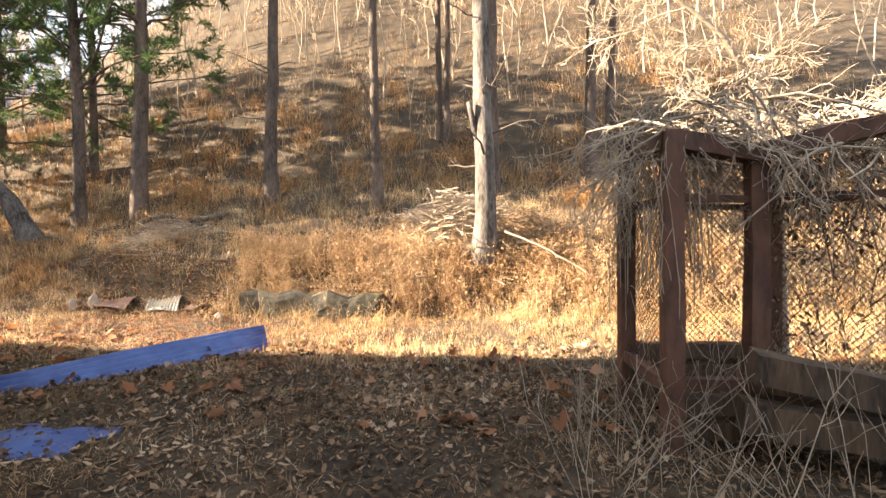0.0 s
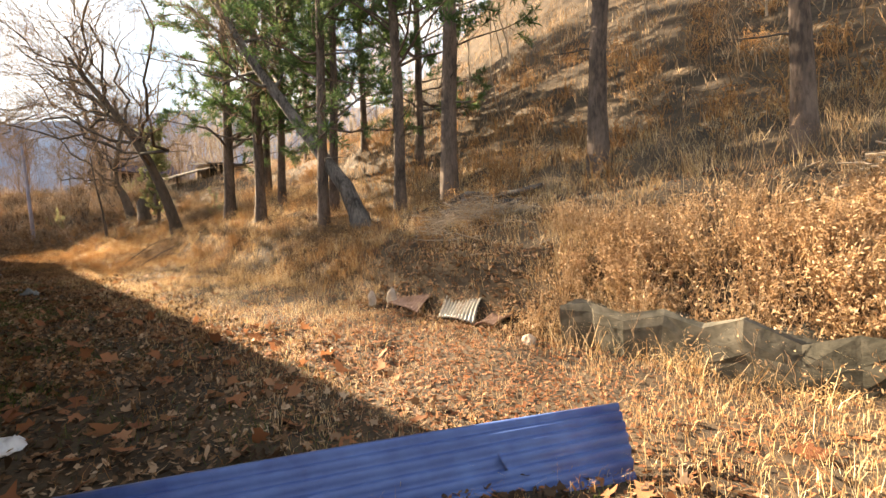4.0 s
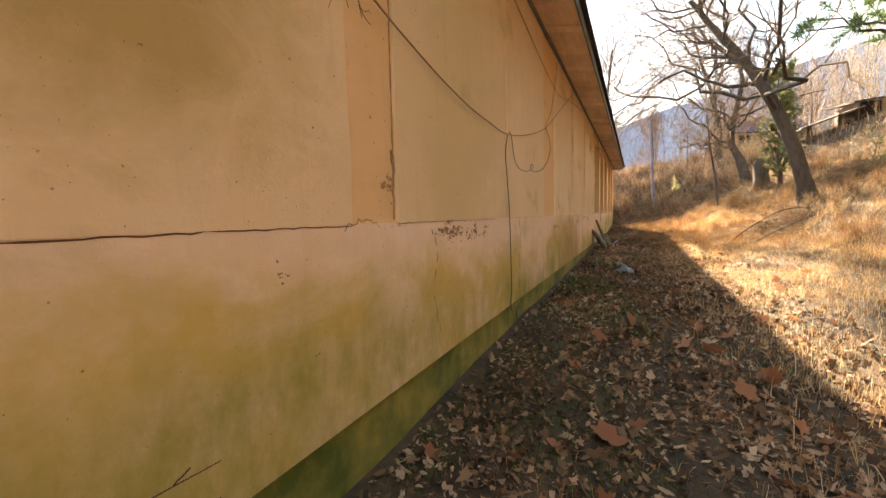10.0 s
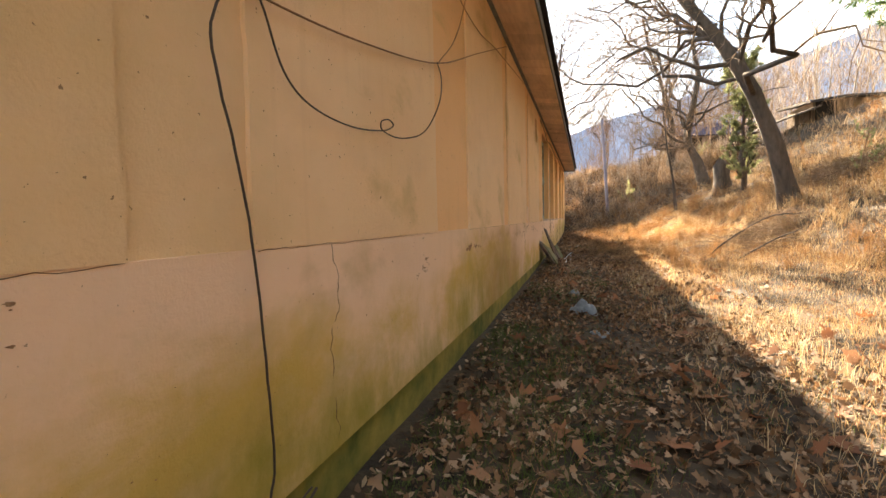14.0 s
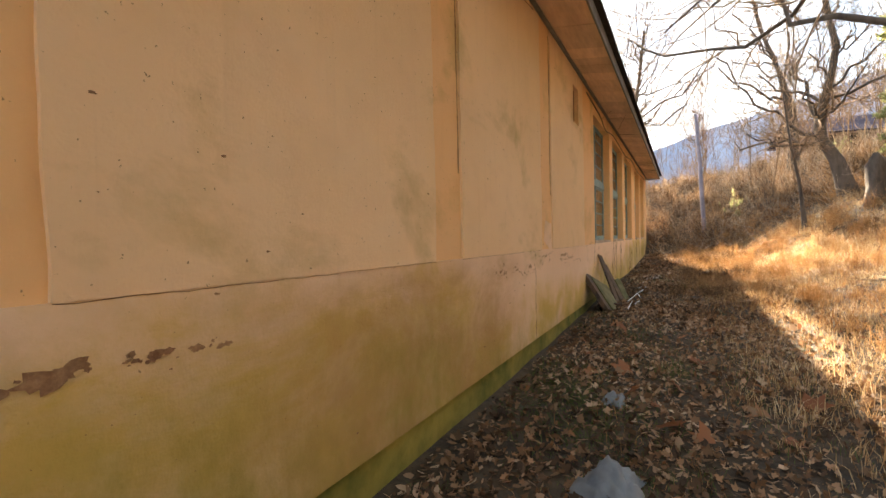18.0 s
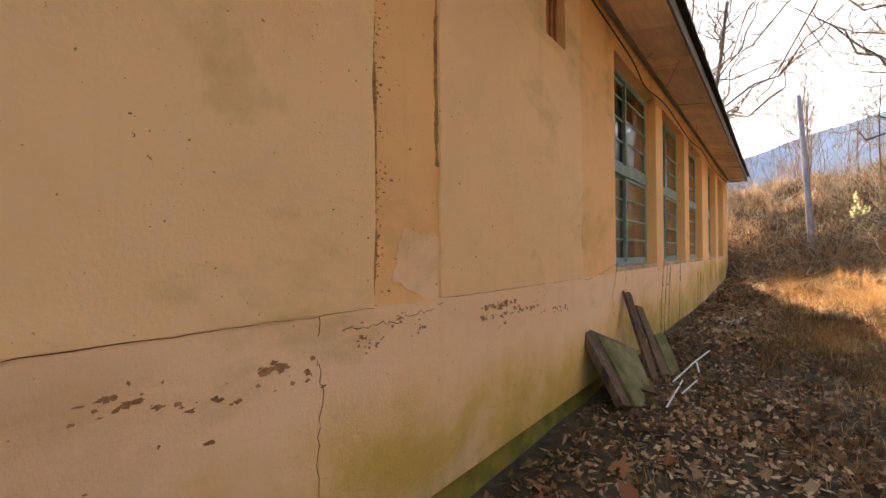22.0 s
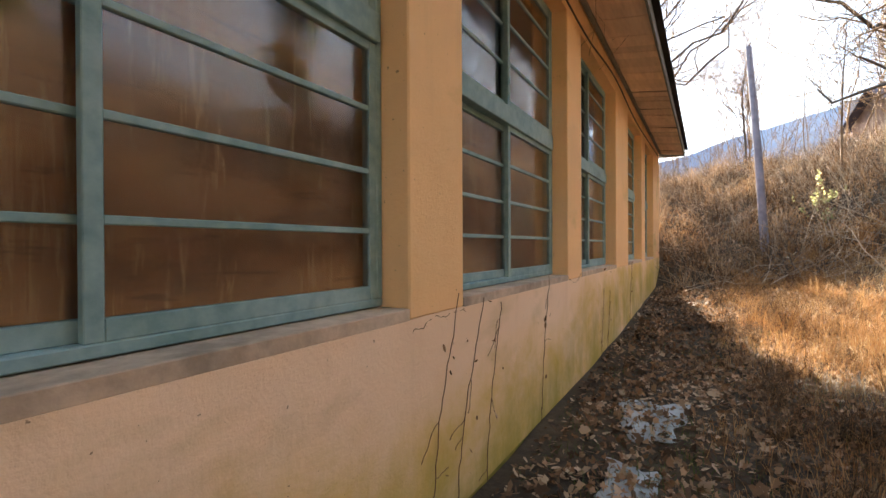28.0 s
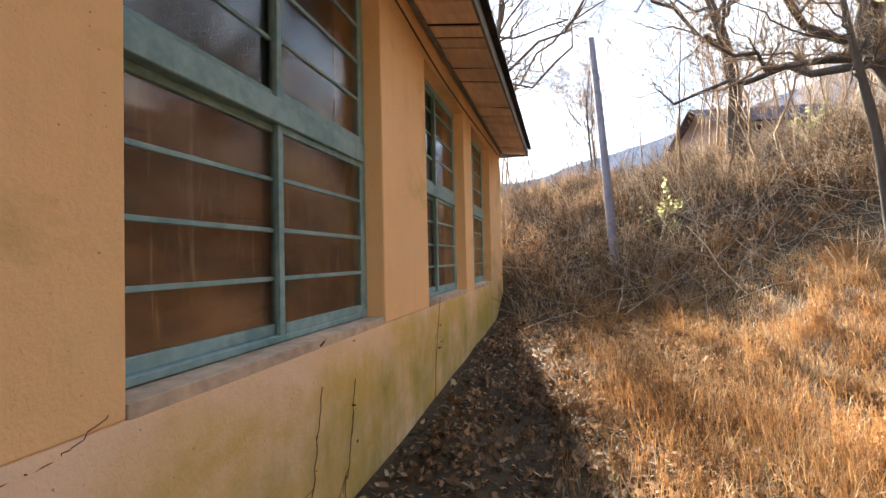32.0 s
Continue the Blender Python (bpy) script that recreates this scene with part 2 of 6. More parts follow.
M_BARK = simple("pine_bark", (0.035, 0.026, 0.022), (0.15, 0.11, 0.09), 22, 0.95, bstr=1.0, bdist=0.03, stretch=(1, 1, 0.3))
M_BARK2 = simple("grey_bark", (0.018, 0.015, 0.013), (0.17, 0.15, 0.138), 22, 0.95, bstr=0.9, bdist=0.02, stretch=(1, 1, 0.3))
M_BARKD = simple("dark_bark", (0.045, 0.036, 0.03), (0.11, 0.09, 0.075), 12, 0.95, bstr=0.8, bdist=0.02, stretch=(1, 1, 0.3))
M_BRAMBLE = foliage("bramble_leaves", [(0.0, (0.02, 0.014, 0.008)), (0.5, (0.12, 0.068, 0.034)), (1.0, (0.46, 0.30, 0.17))], 0.2)
M_RUSSET = foliage("slope_leaves", [(0.0, (0.04, 0.022, 0.013)), (0.45, (0.21, 0.115, 0.06)), (0.75, (0.42, 0.26, 0.16)), (1.0, (0.62, 0.47, 0.35))], 0.2, 0.8)
M_THATCH = simple("weathered_thatch", (0.05, 0.042, 0.037), (0.17, 0.14, 0.12), 6, 0.95, bstr=0.8, bdist=0.03, stretch=(4, 1, 1))
M_TWIG = simple("pale_twigs", (0.24, 0.185, 0.14), (0.48, 0.40, 0.31), 5, 0.9, rnd=0.25)
M_TWIGD = simple("brown_twigs", (0.13, 0.085, 0.05), (0.27, 0.18, 0.11), 5, 0.9, rnd=0.3)
M_VINE = simple("vine_stem", (0.05, 0.026, 0.02), (0.12, 0.06, 0.04), 20, 0.85)
M_CABLE = simple("black_cable", (0.03, 0.024, 0.02), (0.06, 0.045, 0.035), 30, 0.6)
M_CABLEB = simple("brown_cable", (0.22, 0.12, 0.06), (0.34, 0.19, 0.10), 30, 0.7)
M_WOODD = simple("wet_dark_board", (0.022, 0.015, 0.01), (0.13, 0.085, 0.055), 7, 0.8, stretch=(4, 4, 0.7), bstr=0.5)
M_WOODG = simple("mossy_board", (0.06, 0.07, 0.025), (0.21, 0.19, 0.10), 7, 0.9, bstr=0.5)
M_RUST = simple("rust_brown_timber", (0.035, 0.018, 0.013), (0.16, 0.075, 0.05), 9, 0.85, stretch=(1, 1, 0.4), bstr=0.5)
M_POLE = simple("pole_concrete", (0.11, 0.105, 0.14), (0.20, 0.19, 0.24), 6, 0.7)
M_STONE = simple("grey_stone", (0.03, 0.03, 0.022), (0.13, 0.12, 0.095), 7, 0.92, bstr=0.7, bdist=0.02, rnd=0.15)
M_BLUE = simple("blue_sheet", (0.022, 0.055, 0.20), (0.06, 0.13, 0.34), 5, 0.45, bstr=0.2)
M_WHITEP = simple("crumpled_plastic", (0.40, 0.45, 0.52), (0.66, 0.71, 0.77), 6, 0.4, bstr=0.5, bdist=0.01)
M_BAG = simple("grey_cement_bag", (0.06, 0.075, 0.09), (0.17, 0.195, 0.215), 6, 0.6, bstr=0.5, bdist=0.01)
M_MAT = simple("pale_grey_sheet", (0.20, 0.225, 0.24), (0.38, 0.41, 0.43), 6, 0.6, bstr=0.4)
M_GROUND = simple("soil_litter", (0.02, 0.014, 0.009), (0.08, 0.054, 0.031), 9, 1.0, bstr=0.9, bdist=0.03)
M_GRASS = foliage("dry_grass", [(0.0, (0.10, 0.045, 0.02)), (0.3, (0.38, 0.22, 0.10)), (0.6, (0.64, 0.46, 0.25)), (1.0, (0.82, 0.70, 0.51))], 0.3)
M_GRASSB = foliage("brown_weeds", [(0.0, (0.12, 0.052, 0.022)), (0.5, (0.36, 0.185, 0.075)), (1.0, (0.62, 0.41, 0.20))], 0.25)
M_STRAW = foliage("bleached_straw", [(0.0, (0.12, 0.06, 0.03)), (0.5, (0.42, 0.27, 0.15)), (1.0, (0.72, 0.57, 0.40))], 0.25)
M_GREEN = foliage("winter_green_grass", [(0.0, (0.035, 0.065, 0.015)), (1.0, (0.13, 0.17, 0.045))], 0.35)
M_LEAF = foliage("dead_leaves", [(0.0, (0.02, 0.013, 0.009)), (0.35, (0.075, 0.045, 0.027)), (0.62, (0.21, 0.125, 0.072)), (0.88, (0.50, 0.37, 0.26))], 0.2, 0.8)
M_MAPLE = foliage("orange_dead_leaves", [(0.0, (0.15, 0.06, 0.032)), (0.6, (0.30, 0.13, 0.065)), (1.0, (0.42, 0.25, 0.15))], 0.3, 0.75)
M_NEEDLE = foliage("conifer_needles", [(0.0, (0.03, 0.07, 0.025)), (0.6, (0.08, 0.14, 0.05)), (1.0, (0.17, 0.22, 0.09))], 0.35)
M_PALELEAF = foliage("pale_hedge_leaves", [(0.0, (0.12, 0.15, 0.06)), (1.0, (0.42, 0.42, 0.22))], 0.6)
# distance haze is mixed into this ridge's blue base colour
M_FAR_HAZE = simple("far_ridge_painted_haze", (0.17, 0.235, 0.34), (0.27, 0.335, 0.43), 0.05, 1.0, bstr=0.0, detail=9)
M_HUTWALL = simple("hut_render", (0.30, 0.21, 0.14), (0.42, 0.32, 0.23), 3, 0.9)
M_HOUSE = simple("house_weathered_wall", (0.15, 0.10, 0.085), (0.27, 0.2, 0.17), 4, 0.9)
M_BLUEROOF = simple("blue_grey_roof", (0.025, 0.025, 0.05), (0.06, 0.06, 0.10), 4, 0.95)
# near-black that paints in the shade of insides; also colours the leaf wad
M_DARK = simple("shade_and_leaf_black", (0.012, 0.011, 0.01), (0.03, 0.026, 0.022), 3, 0.9)
M_GLASS, _ns, _ls, _b = material("window_glass", 0.06)
_b.inputs["Transmission Weight"].default_value = 1.0
_b.inputs["IOR"].default_value = 1.5
_ls.new(mrange(_ns, _ls, noise_out(_ns, _ls, 4, 5), 0.4, 0.75, 0.04, 0.2), _b.inputs["Roughness"])
_b.inputs["Base Color"].default_value = (0.82, 0.84, 0.82, 1)

# ---- building tools ----
rng = np.random.default_rng(7)


def np_mesh(name, V, F, mat, parent=None, smooth=False, label=""):
    """One mesh object from arrays of corners and of equal-sided faces."""
    V, F = np.asarray(V, np.float32), np.asarray(F, np.int32)
    me = bpy.data.meshes.new(name)
    me.vertices.add(len(V))
    me.vertices.foreach_set("co", V.ravel())
    me.loops.add(F.size)
    me.loops.foreach_set("vertex_index", F.ravel())
    me.polygons.add(len(F))
    me.polygons.foreach_set("loop_start", np.arange(0, F.size, F.shape[1], dtype=np.int32))
    if smooth:
        me.polygons.foreach_set("use_smooth", np.ones(len(F), bool))
    me.update(calc_edges=True)
    me.materials.append(mat)
    ob = new(name, me)
    if parent:
        ob.parent = parent
    return tagged(ob, label)


def part(name, bm, mat, parent=None, label="", smooth=False):
    me = bpy.data.meshes.new(name)
    bm.normal_update()
    bm.to_mesh(me)
    bm.free()
    if smooth:
        me.polygons.foreach_set("use_smooth", np.ones(len(me.polygons), bool))
    me.materials.append(mat)
    ob = new(name, me)
    if parent:
        ob.parent = parent
    return tagged(ob, label)


def thing(name, label, category, group="", at=(0, 0, 0), rz=0.0):
    e = new(name)
    e.empty_display_size = 0.1
    e.matrix_world = pose(*at, 0, 0, rz)
    return tagged(e, label, category, group)


def box(x0, x1, y0, y1, z0, z1, bevel=0.0, bm=None, m=None):
    bm2 = bmesh.new()
    c = [bm2.verts.new((x, y, z)) for z in (z0, z1) for y in (y0, y1) for x in (x0, x1)]
    for f in ((0, 2, 3, 1), (4, 5, 7, 6), (0, 1, 5, 4), (2, 6, 7, 3), (0, 4, 6, 2), (1, 3, 7, 5)):
        bm2.faces.new([c[i] for i in f])
    if bevel:
        bmesh.ops.bevel(bm2, geom=bm2.edges[:], offset=bevel, segments=1, affect="EDGES")
    if m is not None:
        bm2.transform(m)
    return bm2


def tubes(P, R, S=4):
    """Tapered tubes along N lines of K points each. Returns corners and quads."""
    P, R = np.asarray(P, float), np.asarray(R, float)
    N, K, _ = P.shape
    d = P[:, -1] - P[:, 0]
    d /= np.linalg.norm(d, axis=1, keepdims=True) + 1e-9
    ref = np.where(np.abs(d[:, 2:]) > 0.8, [[1.0, 0, 0]], [[0, 0, 1.0]])
    u = np.cross(d, ref)
    u /= np.linalg.norm(u, axis=1, keepdims=True) + 1e-9
    v = np.cross(d, u)
    a = np.arange(S) * 2 * np.pi / S
    ring = u[:, None] * np.cos(a)[None, :, None] + v[:, None] * np.sin(a)[None, :, None]
    V = P[:, :, None, :] + R[:, :, None, None] * ring[:, None]
    idx = np.arange(N * K * S).reshape(N, K, S)
    nx = np.roll(idx, -1, axis=2)
    F = np.stack([idx[:, :-1], nx[:, :-1], nx[:, 1:], idx[:, 1:]], -1)
    return V.reshape(-1, 3), F.reshape(-1, 4)


def joined(pieces):
    Vs, Fs, n = [], [], 0
    for V, F in pieces:
        Vs.append(V)
        Fs.append(F + n)
        n += len(V)
    return np.concatenate(Vs), np.concatenate(Fs)


def unit(v):
    return v / (np.linalg.norm(v, axis=-1, keepdims=True) + 1e-9)


def grow(P, R, n, length, spread=0.9, up=0.15, K=4, tmin=0.3, thin=0.6, wob=0.12, r=None):
    """n side shoots on each of the lines P."""
    r = r or rng
    N, KP, _ = P.shape
    i = np.repeat(np.arange(N), n)
    t = r.uniform(tmin, 1.0, N * n) * (KP - 1)
    k = np.minimum(t.astype(int), KP - 2)
    f = (t - k)[:, None]
    base = P[i, k] * (1 - f) + P[i, k + 1] * f
    rad = (R[i, k] * (1 - f[:, 0]) + R[i, k + 1] * f[:, 0]) * thin
    d = unit(P[i, k + 1] - P[i, k])
    perp = unit(np.cross(d, r.normal(size=(N * n, 3))))
    s = r.uniform(0.6, 1.3, (N * n, 1)) * spread
    d = unit(d * np.cos(s) + perp * np.sin(s) + [0, 0, up])
    L = length * r.uniform(0.5, 1.2, N * n) * (1.15 - 0.5 * t / (KP - 1))
    q = np.linspace(0, 1, K)
    w = np.cumsum(r.normal(size=(N * n, K, 3)) * wob / K, axis=1)
    w -= w[:, :1]
    Q = base[:, None] + L[:, None, None] * (d[:, None] * q[None, :, None] + w + np.array([0, 0, up])[None, None] * (q**2)[None, :, None] * 0.5)
    return Q, np.maximum(rad[:, None] * (1 - 0.72 * q)[None], 0.0022)


# ---- the lie of the land ----
GX = np.array([-70.0, -48, -42, -38, -33, -27, -20, -14, -6, 12])
GY = np.array([-25.0, 3, 6.5, 8.6, 9.4, 12.5, 16, 26, 46])
GZ = np.array([
    [2.0, 2.6, 3.0, 3.6, 3.8, 4.2, 5, 8, 12],
    [3.2, 4.6, 5.0, 5.3, 5.5, 5.8, 6.4, 9, 15],
    [2.0, 2.6, 3.0, 3.7, 4.0, 5.2, 6.6, 9.5, 17],
    [0.8, 0.72, 1.15, 2.2, 2.7, 4.4, 6.2, 9.5, 18],
    [0.46, 0.47, 0.6, 1.2, 1.9, 3.3, 4.9, 10.5, 27],
    [0.33, 0.34, 0.42, 0.95, 1.7, 2.95, 4.5, 12, 34],
    [0.18, 0.18, 0.22, 0.6, 1.35, 2.7, 4.2, 13, 40],
    [0.1, 0.15, 0.15, 0.35, 1.0, 2.25, 4.0, 13.5, 42],
    [-0.15, -0.06, -0.12, 0.02, 1.05, 2.6, 4.5, 13, 40],
    [-0.05, -0.08, -0.1, 0.07, 1.25, 2.85, 4.9, 13.5, 35],
])


def land(x, y):
    """Height of the ground, without its small bumps."""
    x, y = np.asarray(x, float), np.asarray(y, float)
    i = np.clip(np.searchsorted(GX, x) - 1, 0, len(GX) - 2)
    j = np.clip(np.searchsorted(GY, y) - 1, 0, len(GY) - 2)
    u = np.clip((x - GX[i]) / (GX[i + 1] - GX[i]), 0, 1)
    v = np.clip((y - GY[j]) / (GY[j + 1] - GY[j]), 0, 1)
    z = (GZ[i, j] * (1 - u) + GZ[i + 1, j] * u) * (1 - v) + (GZ[i, j + 1] * (1 - u) + GZ[i + 1, j + 1] * u) * v
    rough = np.clip((y - 6.0) / 4.0, 0, 1) + 0.25 + 2.0 * np.clip((-40 - x) / 10, 0, 1) * 0.3
    return z + rough * (0.055 * np.sin(1.9 * x + 0.7 * np.sin(1.3 * y)) * np.sin(2.3 * y + x) + 0.035 * np.sin(5.1 * x + 1.1) * np.sin(4.3 * y + 0.5 * x))


def axis_steps(lo, fine_lo, fine_hi, hi, fine, coarse):
    a = [np.arange(fine_lo, fine_hi, fine)]
    left, s, p = [], fine, fine_lo
    while p > lo:
        s = min(s * 1.35, coarse)
        p -= s
        left.append(p)
    right, s, p = [], fine, fine_hi
    while p < hi:
        right.append(p)
        s = min(s * 1.35, coarse)
        p += s
    return np.concatenate([left[::-1], a[0], right])


gx, gy = axis_steps(-900, -50, 8, 500, 0.22, 60), axis_steps(-600, 2.0, 17, 800, 0.22, 60)
XX, YY = np.meshgrid(gx, gy, indexing="ij")
ZZ = land(np.clip(XX, -70, 12), np.clip(YY, -25, 46))
ZZ += np.clip(YY - 46, 0, 60) * 0.5 - np.clip(-70 - XX, 0, 120) * 0.02
idx = np.arange(XX.size).reshape(XX.shape)
ground = np_mesh("ground", np.stack([XX, YY, ZZ], -1).reshape(-1, 3),
                 np.stack([idx[:-1, :-1], idx[1:, :-1], idx[1:, 1:], idx[:-1, 1:]], -1).reshape(-1, 4), M_GROUND, smooth=True)
tagged(ground, "brown soil under dead leaves and dry winter grass", "ground", kind="structure")
# ---- school building ----
WY, X_NEAR, X_FAR = 3.0, -5.75, -39.0
SILL, HEAD, TOP = 1.5, 4.0, 4.31
DEEP = 0.3
PLINTH, BAND = 0.41, 1.44
BUILD_BACK = -4.2
WIN = [(-24.92, -27.07), (-27.57, -29.65), (-30.18, -32.24), (-33.38, -35.2), (-35.75, -37.45)]
PIERS = [(-7.3, -7.96), (-10.08, -10.56), (-12.66, -13.16), (-15.31, -16.38), (-18.51, -18.93), (-21.15, -21.66), (-23.82, -25.05)]

wall_north = part("wall_north", box(X_FAR, -7.29, WY - DEEP, WY, PLINTH, BAND), M_WALL)
tagged(wall_north, "long cream and ochre rendered wall, green with algae at its foot", "wall", kind="structure")
part("plinth", box(X_FAR + 0.02, -7.29, WY - DEEP, WY - 0.022, -0.9, PLINTH), M_PLINTH, wall_north, "dark mossy plinth")
part("buttress", box(-7.29, X_NEAR, WY - DEEP, WY + 0.045, -0.9, TOP, 0.012), M_WALL, wall_north, "cream end bay that stands slightly proud")
part("lintel_band", box(X_FAR, -23.82, WY - DEEP, WY - 0.014, HEAD, TOP), M_PIER, wall_north)
part("lintel_band", box(-22.9, -7.29, WY - DEEP, WY - 0.014, HEAD, TOP), M_PIER, wall_north)


def ragged(x0, x1, z0, z1, y0, y1, seed, amp=0.012, step=0.09):
    """A slab of render whose upright edges are broken and uneven."""
    r = random.Random(seed)
    n = int((z1 - z0) / step)
    bm = bmesh.new()
    rows = []
    dl = dr = 0.0
    for k in range(n + 1):
        z = z0 + (z1 - z0) * k / n
        dl = max(-amp, min(amp, dl + r.uniform(-amp, amp) * 0.7))
        dr = max(-amp, min(amp, dr + r.uniform(-amp, amp) * 0.7))
        e = [(x0 + dl, y0), (x1 + dr, y0), (x1 + dr, y1), (x0 + dl, y1)]
        rows.append([bm.verts.new((x, y, z)) for x, y in e])
    for a, b in zip(rows, rows[1:]):
        for i in range(4):
            bm.faces.new((a[i], a[(i + 1) % 4], b[(i + 1) % 4], b[i]))
    bm.faces.new(rows[0][::-1])
    bm.faces.new(rows[-1])
    bmesh.ops.recalc_face_normals(bm, faces=bm.faces)
    return bm


for n, (a, b) in enumerate(PIERS[:-1]):
    part("pier", box(b - 0.03, a + 0.03, WY - DEEP, WY - 0.016, BAND, HEAD), M_PIER if n != 2 else M_PANEL, wall_north, "ochre painted pier")
    c = PIERS[n + 1][0]
    z0 = BAND
    lab = "rendered infill of a former window"
    if n < 5:
        part("infill_panel", ragged(c, b, z0 - 0.001, TOP - 0.02, WY - 0.2, WY + 0.004, n + 3), M_PANEL, wall_north, lab)
    else:
        part("infill_panel", ragged(c, b, z0 - 0.001, 3.43, WY - 0.2, WY + 0.004, n + 3), M_PANEL, wall_north, lab)
        for x0, x1, z1 in ((-23.05, b, 3.43), (c, -23.45, 3.43), (-23.45, -23.05, 4.02)):
            part("infill_panel", box(x0, x1, WY - 0.2, WY + 0.004, z1, TOP - 0.02), M_PANEL, wall_north, lab)
        part("vent_recess", box(-23.47, -23.03, WY - DEEP, WY - 0.09, 3.41, 4.04), M_PIER, wall_north, "small walled-up vent opening")
        part("vent_board", box(-23.45, -23.05, WY - 0.092, WY - 0.075, 3.44, 4.01), M_BOARD, wall_north, "brown wooden louvre in the vent")
        for x in (-23.4, -23.3, -23.2, -23.1):
            part("vent_slat", box(x - 0.014, x + 0.014, WY - 0.078, WY - 0.055, 3.44, 4.01, 0.003), M_BOARD, wall_north)
part("pier", box(-24.92, -23.85, WY - DEEP, WY - 0.004, BAND, HEAD), M_PIER, wall_north, "ochre painted pier")
part("sill_band", box(X_FAR, -24.92, WY - DEEP, WY, BAND, SILL - 0.046), M_WALL, wall_north)
part("pier", box(-23.85, -23.83, WY - DEEP, WY - 0.016, BAND, HEAD), M_PIER, wall_north)
for k in range(len(WIN)):
    a = WIN[k][1]
    b = WIN[k + 1][0] if k + 1 < len(WIN) else X_FAR
    part("pier", box(b, a, WY - DEEP, WY - 0.002, SILL - 0.046, HEAD, 0.008), M_PIER, wall_north, "ochre painted pier between windows")
for k, (x, wide, z0, z1) in enumerate(((-7.95, 0.01, BAND, TOP - 0.1), (-10.55, 0.008, 1.88, TOP - 0.1), (-10.545, 0.028, BAND + 0.02, 1.88), (-15.32, 0.01, BAND, TOP - 0.1), (-18.523, 0.018, 1.9, TOP - 0.1),
                                       (-18.917, 0.012, 2.1, TOP - 0.1), (-21.166, 0.026, BAND + 0.05, TOP - 0.1), (-21.642, 0.026, 2.15, TOP - 0.1))):
    part("broken_edge", ragged(x - wide / 2, x + wide / 2, z0, z1, WY - 0.02, WY - 0.0125, 50 + k, wide * 0.36, 0.012), M_PLASTERED, wall_north, "crumbled brown plaster edge")
wall_west = part("wall_west", box(X_FAR, X_FAR + DEEP, BUILD_BACK, WY - DEEP, -0.5, TOP), M_WALL)
wall_east = part("wall_east", box(X_NEAR - DEEP, X_NEAR, BUILD_BACK, WY - DEEP, -0.9, TOP), M_WALL)
wall_south = part("wall_south", box(X_FAR, X_NEAR, BUILD_BACK - DEEP, BUILD_BACK, -0.9, TOP), M_WALL)
for w in (wall_west, wall_east, wall_south):
    tagged(w, "cream rendered wall of the old school", "wall", kind="structure")
floor_in = part("floor", box(X_FAR + DEEP, X_NEAR - DEEP, BUILD_BACK, WY - DEEP, 0.6, 0.7), M_CONC)
tagged(floor_in, "dim concrete classroom floor", "floor", kind="structure")
# the room's dimness is put into the ceiling's near-black colour
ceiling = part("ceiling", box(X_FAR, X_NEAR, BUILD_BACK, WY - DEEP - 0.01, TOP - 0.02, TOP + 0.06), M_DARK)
tagged(ceiling, "classroom ceiling, near-black for the dim room", "ceiling", kind="structure")

# eave: soffit boards, fascia, roof edge
EAVE_Y, X_EAVE, DROP = 3.59, -39.2, 0.085
roof = new("roof")
tagged(roof, "low pitched dark slate roof with a boarded eave", "roof", kind="structure")
x = X_NEAR + 0.45
rs = random.Random(5)
while x > X_EAVE + 0.1:
    w = rs.uniform(0.28, 0.44) if x > -30 else rs.uniform(0.16, 0.34)
    x1 = max(x - w, X_EAVE)
    tilt = rs.uniform(-0.005, 0.005)
    gap = 0.05 if abs(x1 + 33.5) < 0.17 or abs(x1 + 34.8) < 0.17 else 0.012 if rs.random() < 0.12 else 0.002
    bm = box(x1 + gap, x - 0.002, WY - 0.02, EAVE_Y - 0.004, TOP + tilt, TOP + 0.014 + tilt)
    for v in bm.verts:
        v.co.z -= DROP * (v.co.y - WY) / (EAVE_Y - WY) + (rs.uniform(0, 0.03) if gap == 0.012 else 0)
    part("soffit_board", bm, M_SOFFIT, roof)
    x = x1
for x0, x1 in ((-16.4, X_NEAR + 0.45), (-27.9, -16.4), (X_EAVE, -27.9)):
    part("soffit_trim", box(x0 + 0.003, x1, WY + 0.006, WY + 0.06, TOP - 0.035, TOP - 0.012, 0.004), M_FASCIA, roof)
    part("fascia", box(x0 + 0.003, x1, EAVE_Y, EAVE_Y + 0.028, TOP - DROP - 0.03, TOP - DROP + 0.13, 0.005), M_FASCIA, roof)
# near-black sheet added so gaps between soffit boards look shaded
part("eave_shade_sheet", box(X_EAVE + 0.1, X_NEAR + 0.3, WY + 0.02, EAVE_Y - 0.02, TOP + 0.03, TOP + 0.045), M_DARK, roof)
mid = (EAVE_Y + BUILD_BACK - 0.6) / 2
for side, edge in (("north", EAVE_Y + 0.1), ("south", BUILD_BACK - 0.7)):
    bm = bmesh.new()
    rise = abs(edge - mid) * 0.4
    pts = [(edge, TOP + 0.05), (mid, TOP + 0.05 + rise), (mid, TOP + 0.1 + rise), (edge, TOP + 0.09)]
    a = [bm.verts.new((X_EAVE - 0.05, y, z)) for y, z in pts]
    b = [bm.verts.new((X_NEAR + 0.5, y, z)) for y, z in pts]
    for i in range(4):
        bm.faces.new((a[i], a[(i + 1) % 4], b[(i + 1) % 4], b[i]))
    bm.faces.new(a)
    bm.faces.new(b[::-1])
    bmesh.ops.recalc_face_normals(bm, faces=bm.faces)
    part("roof_slope", bm, M_ROOF, roof)
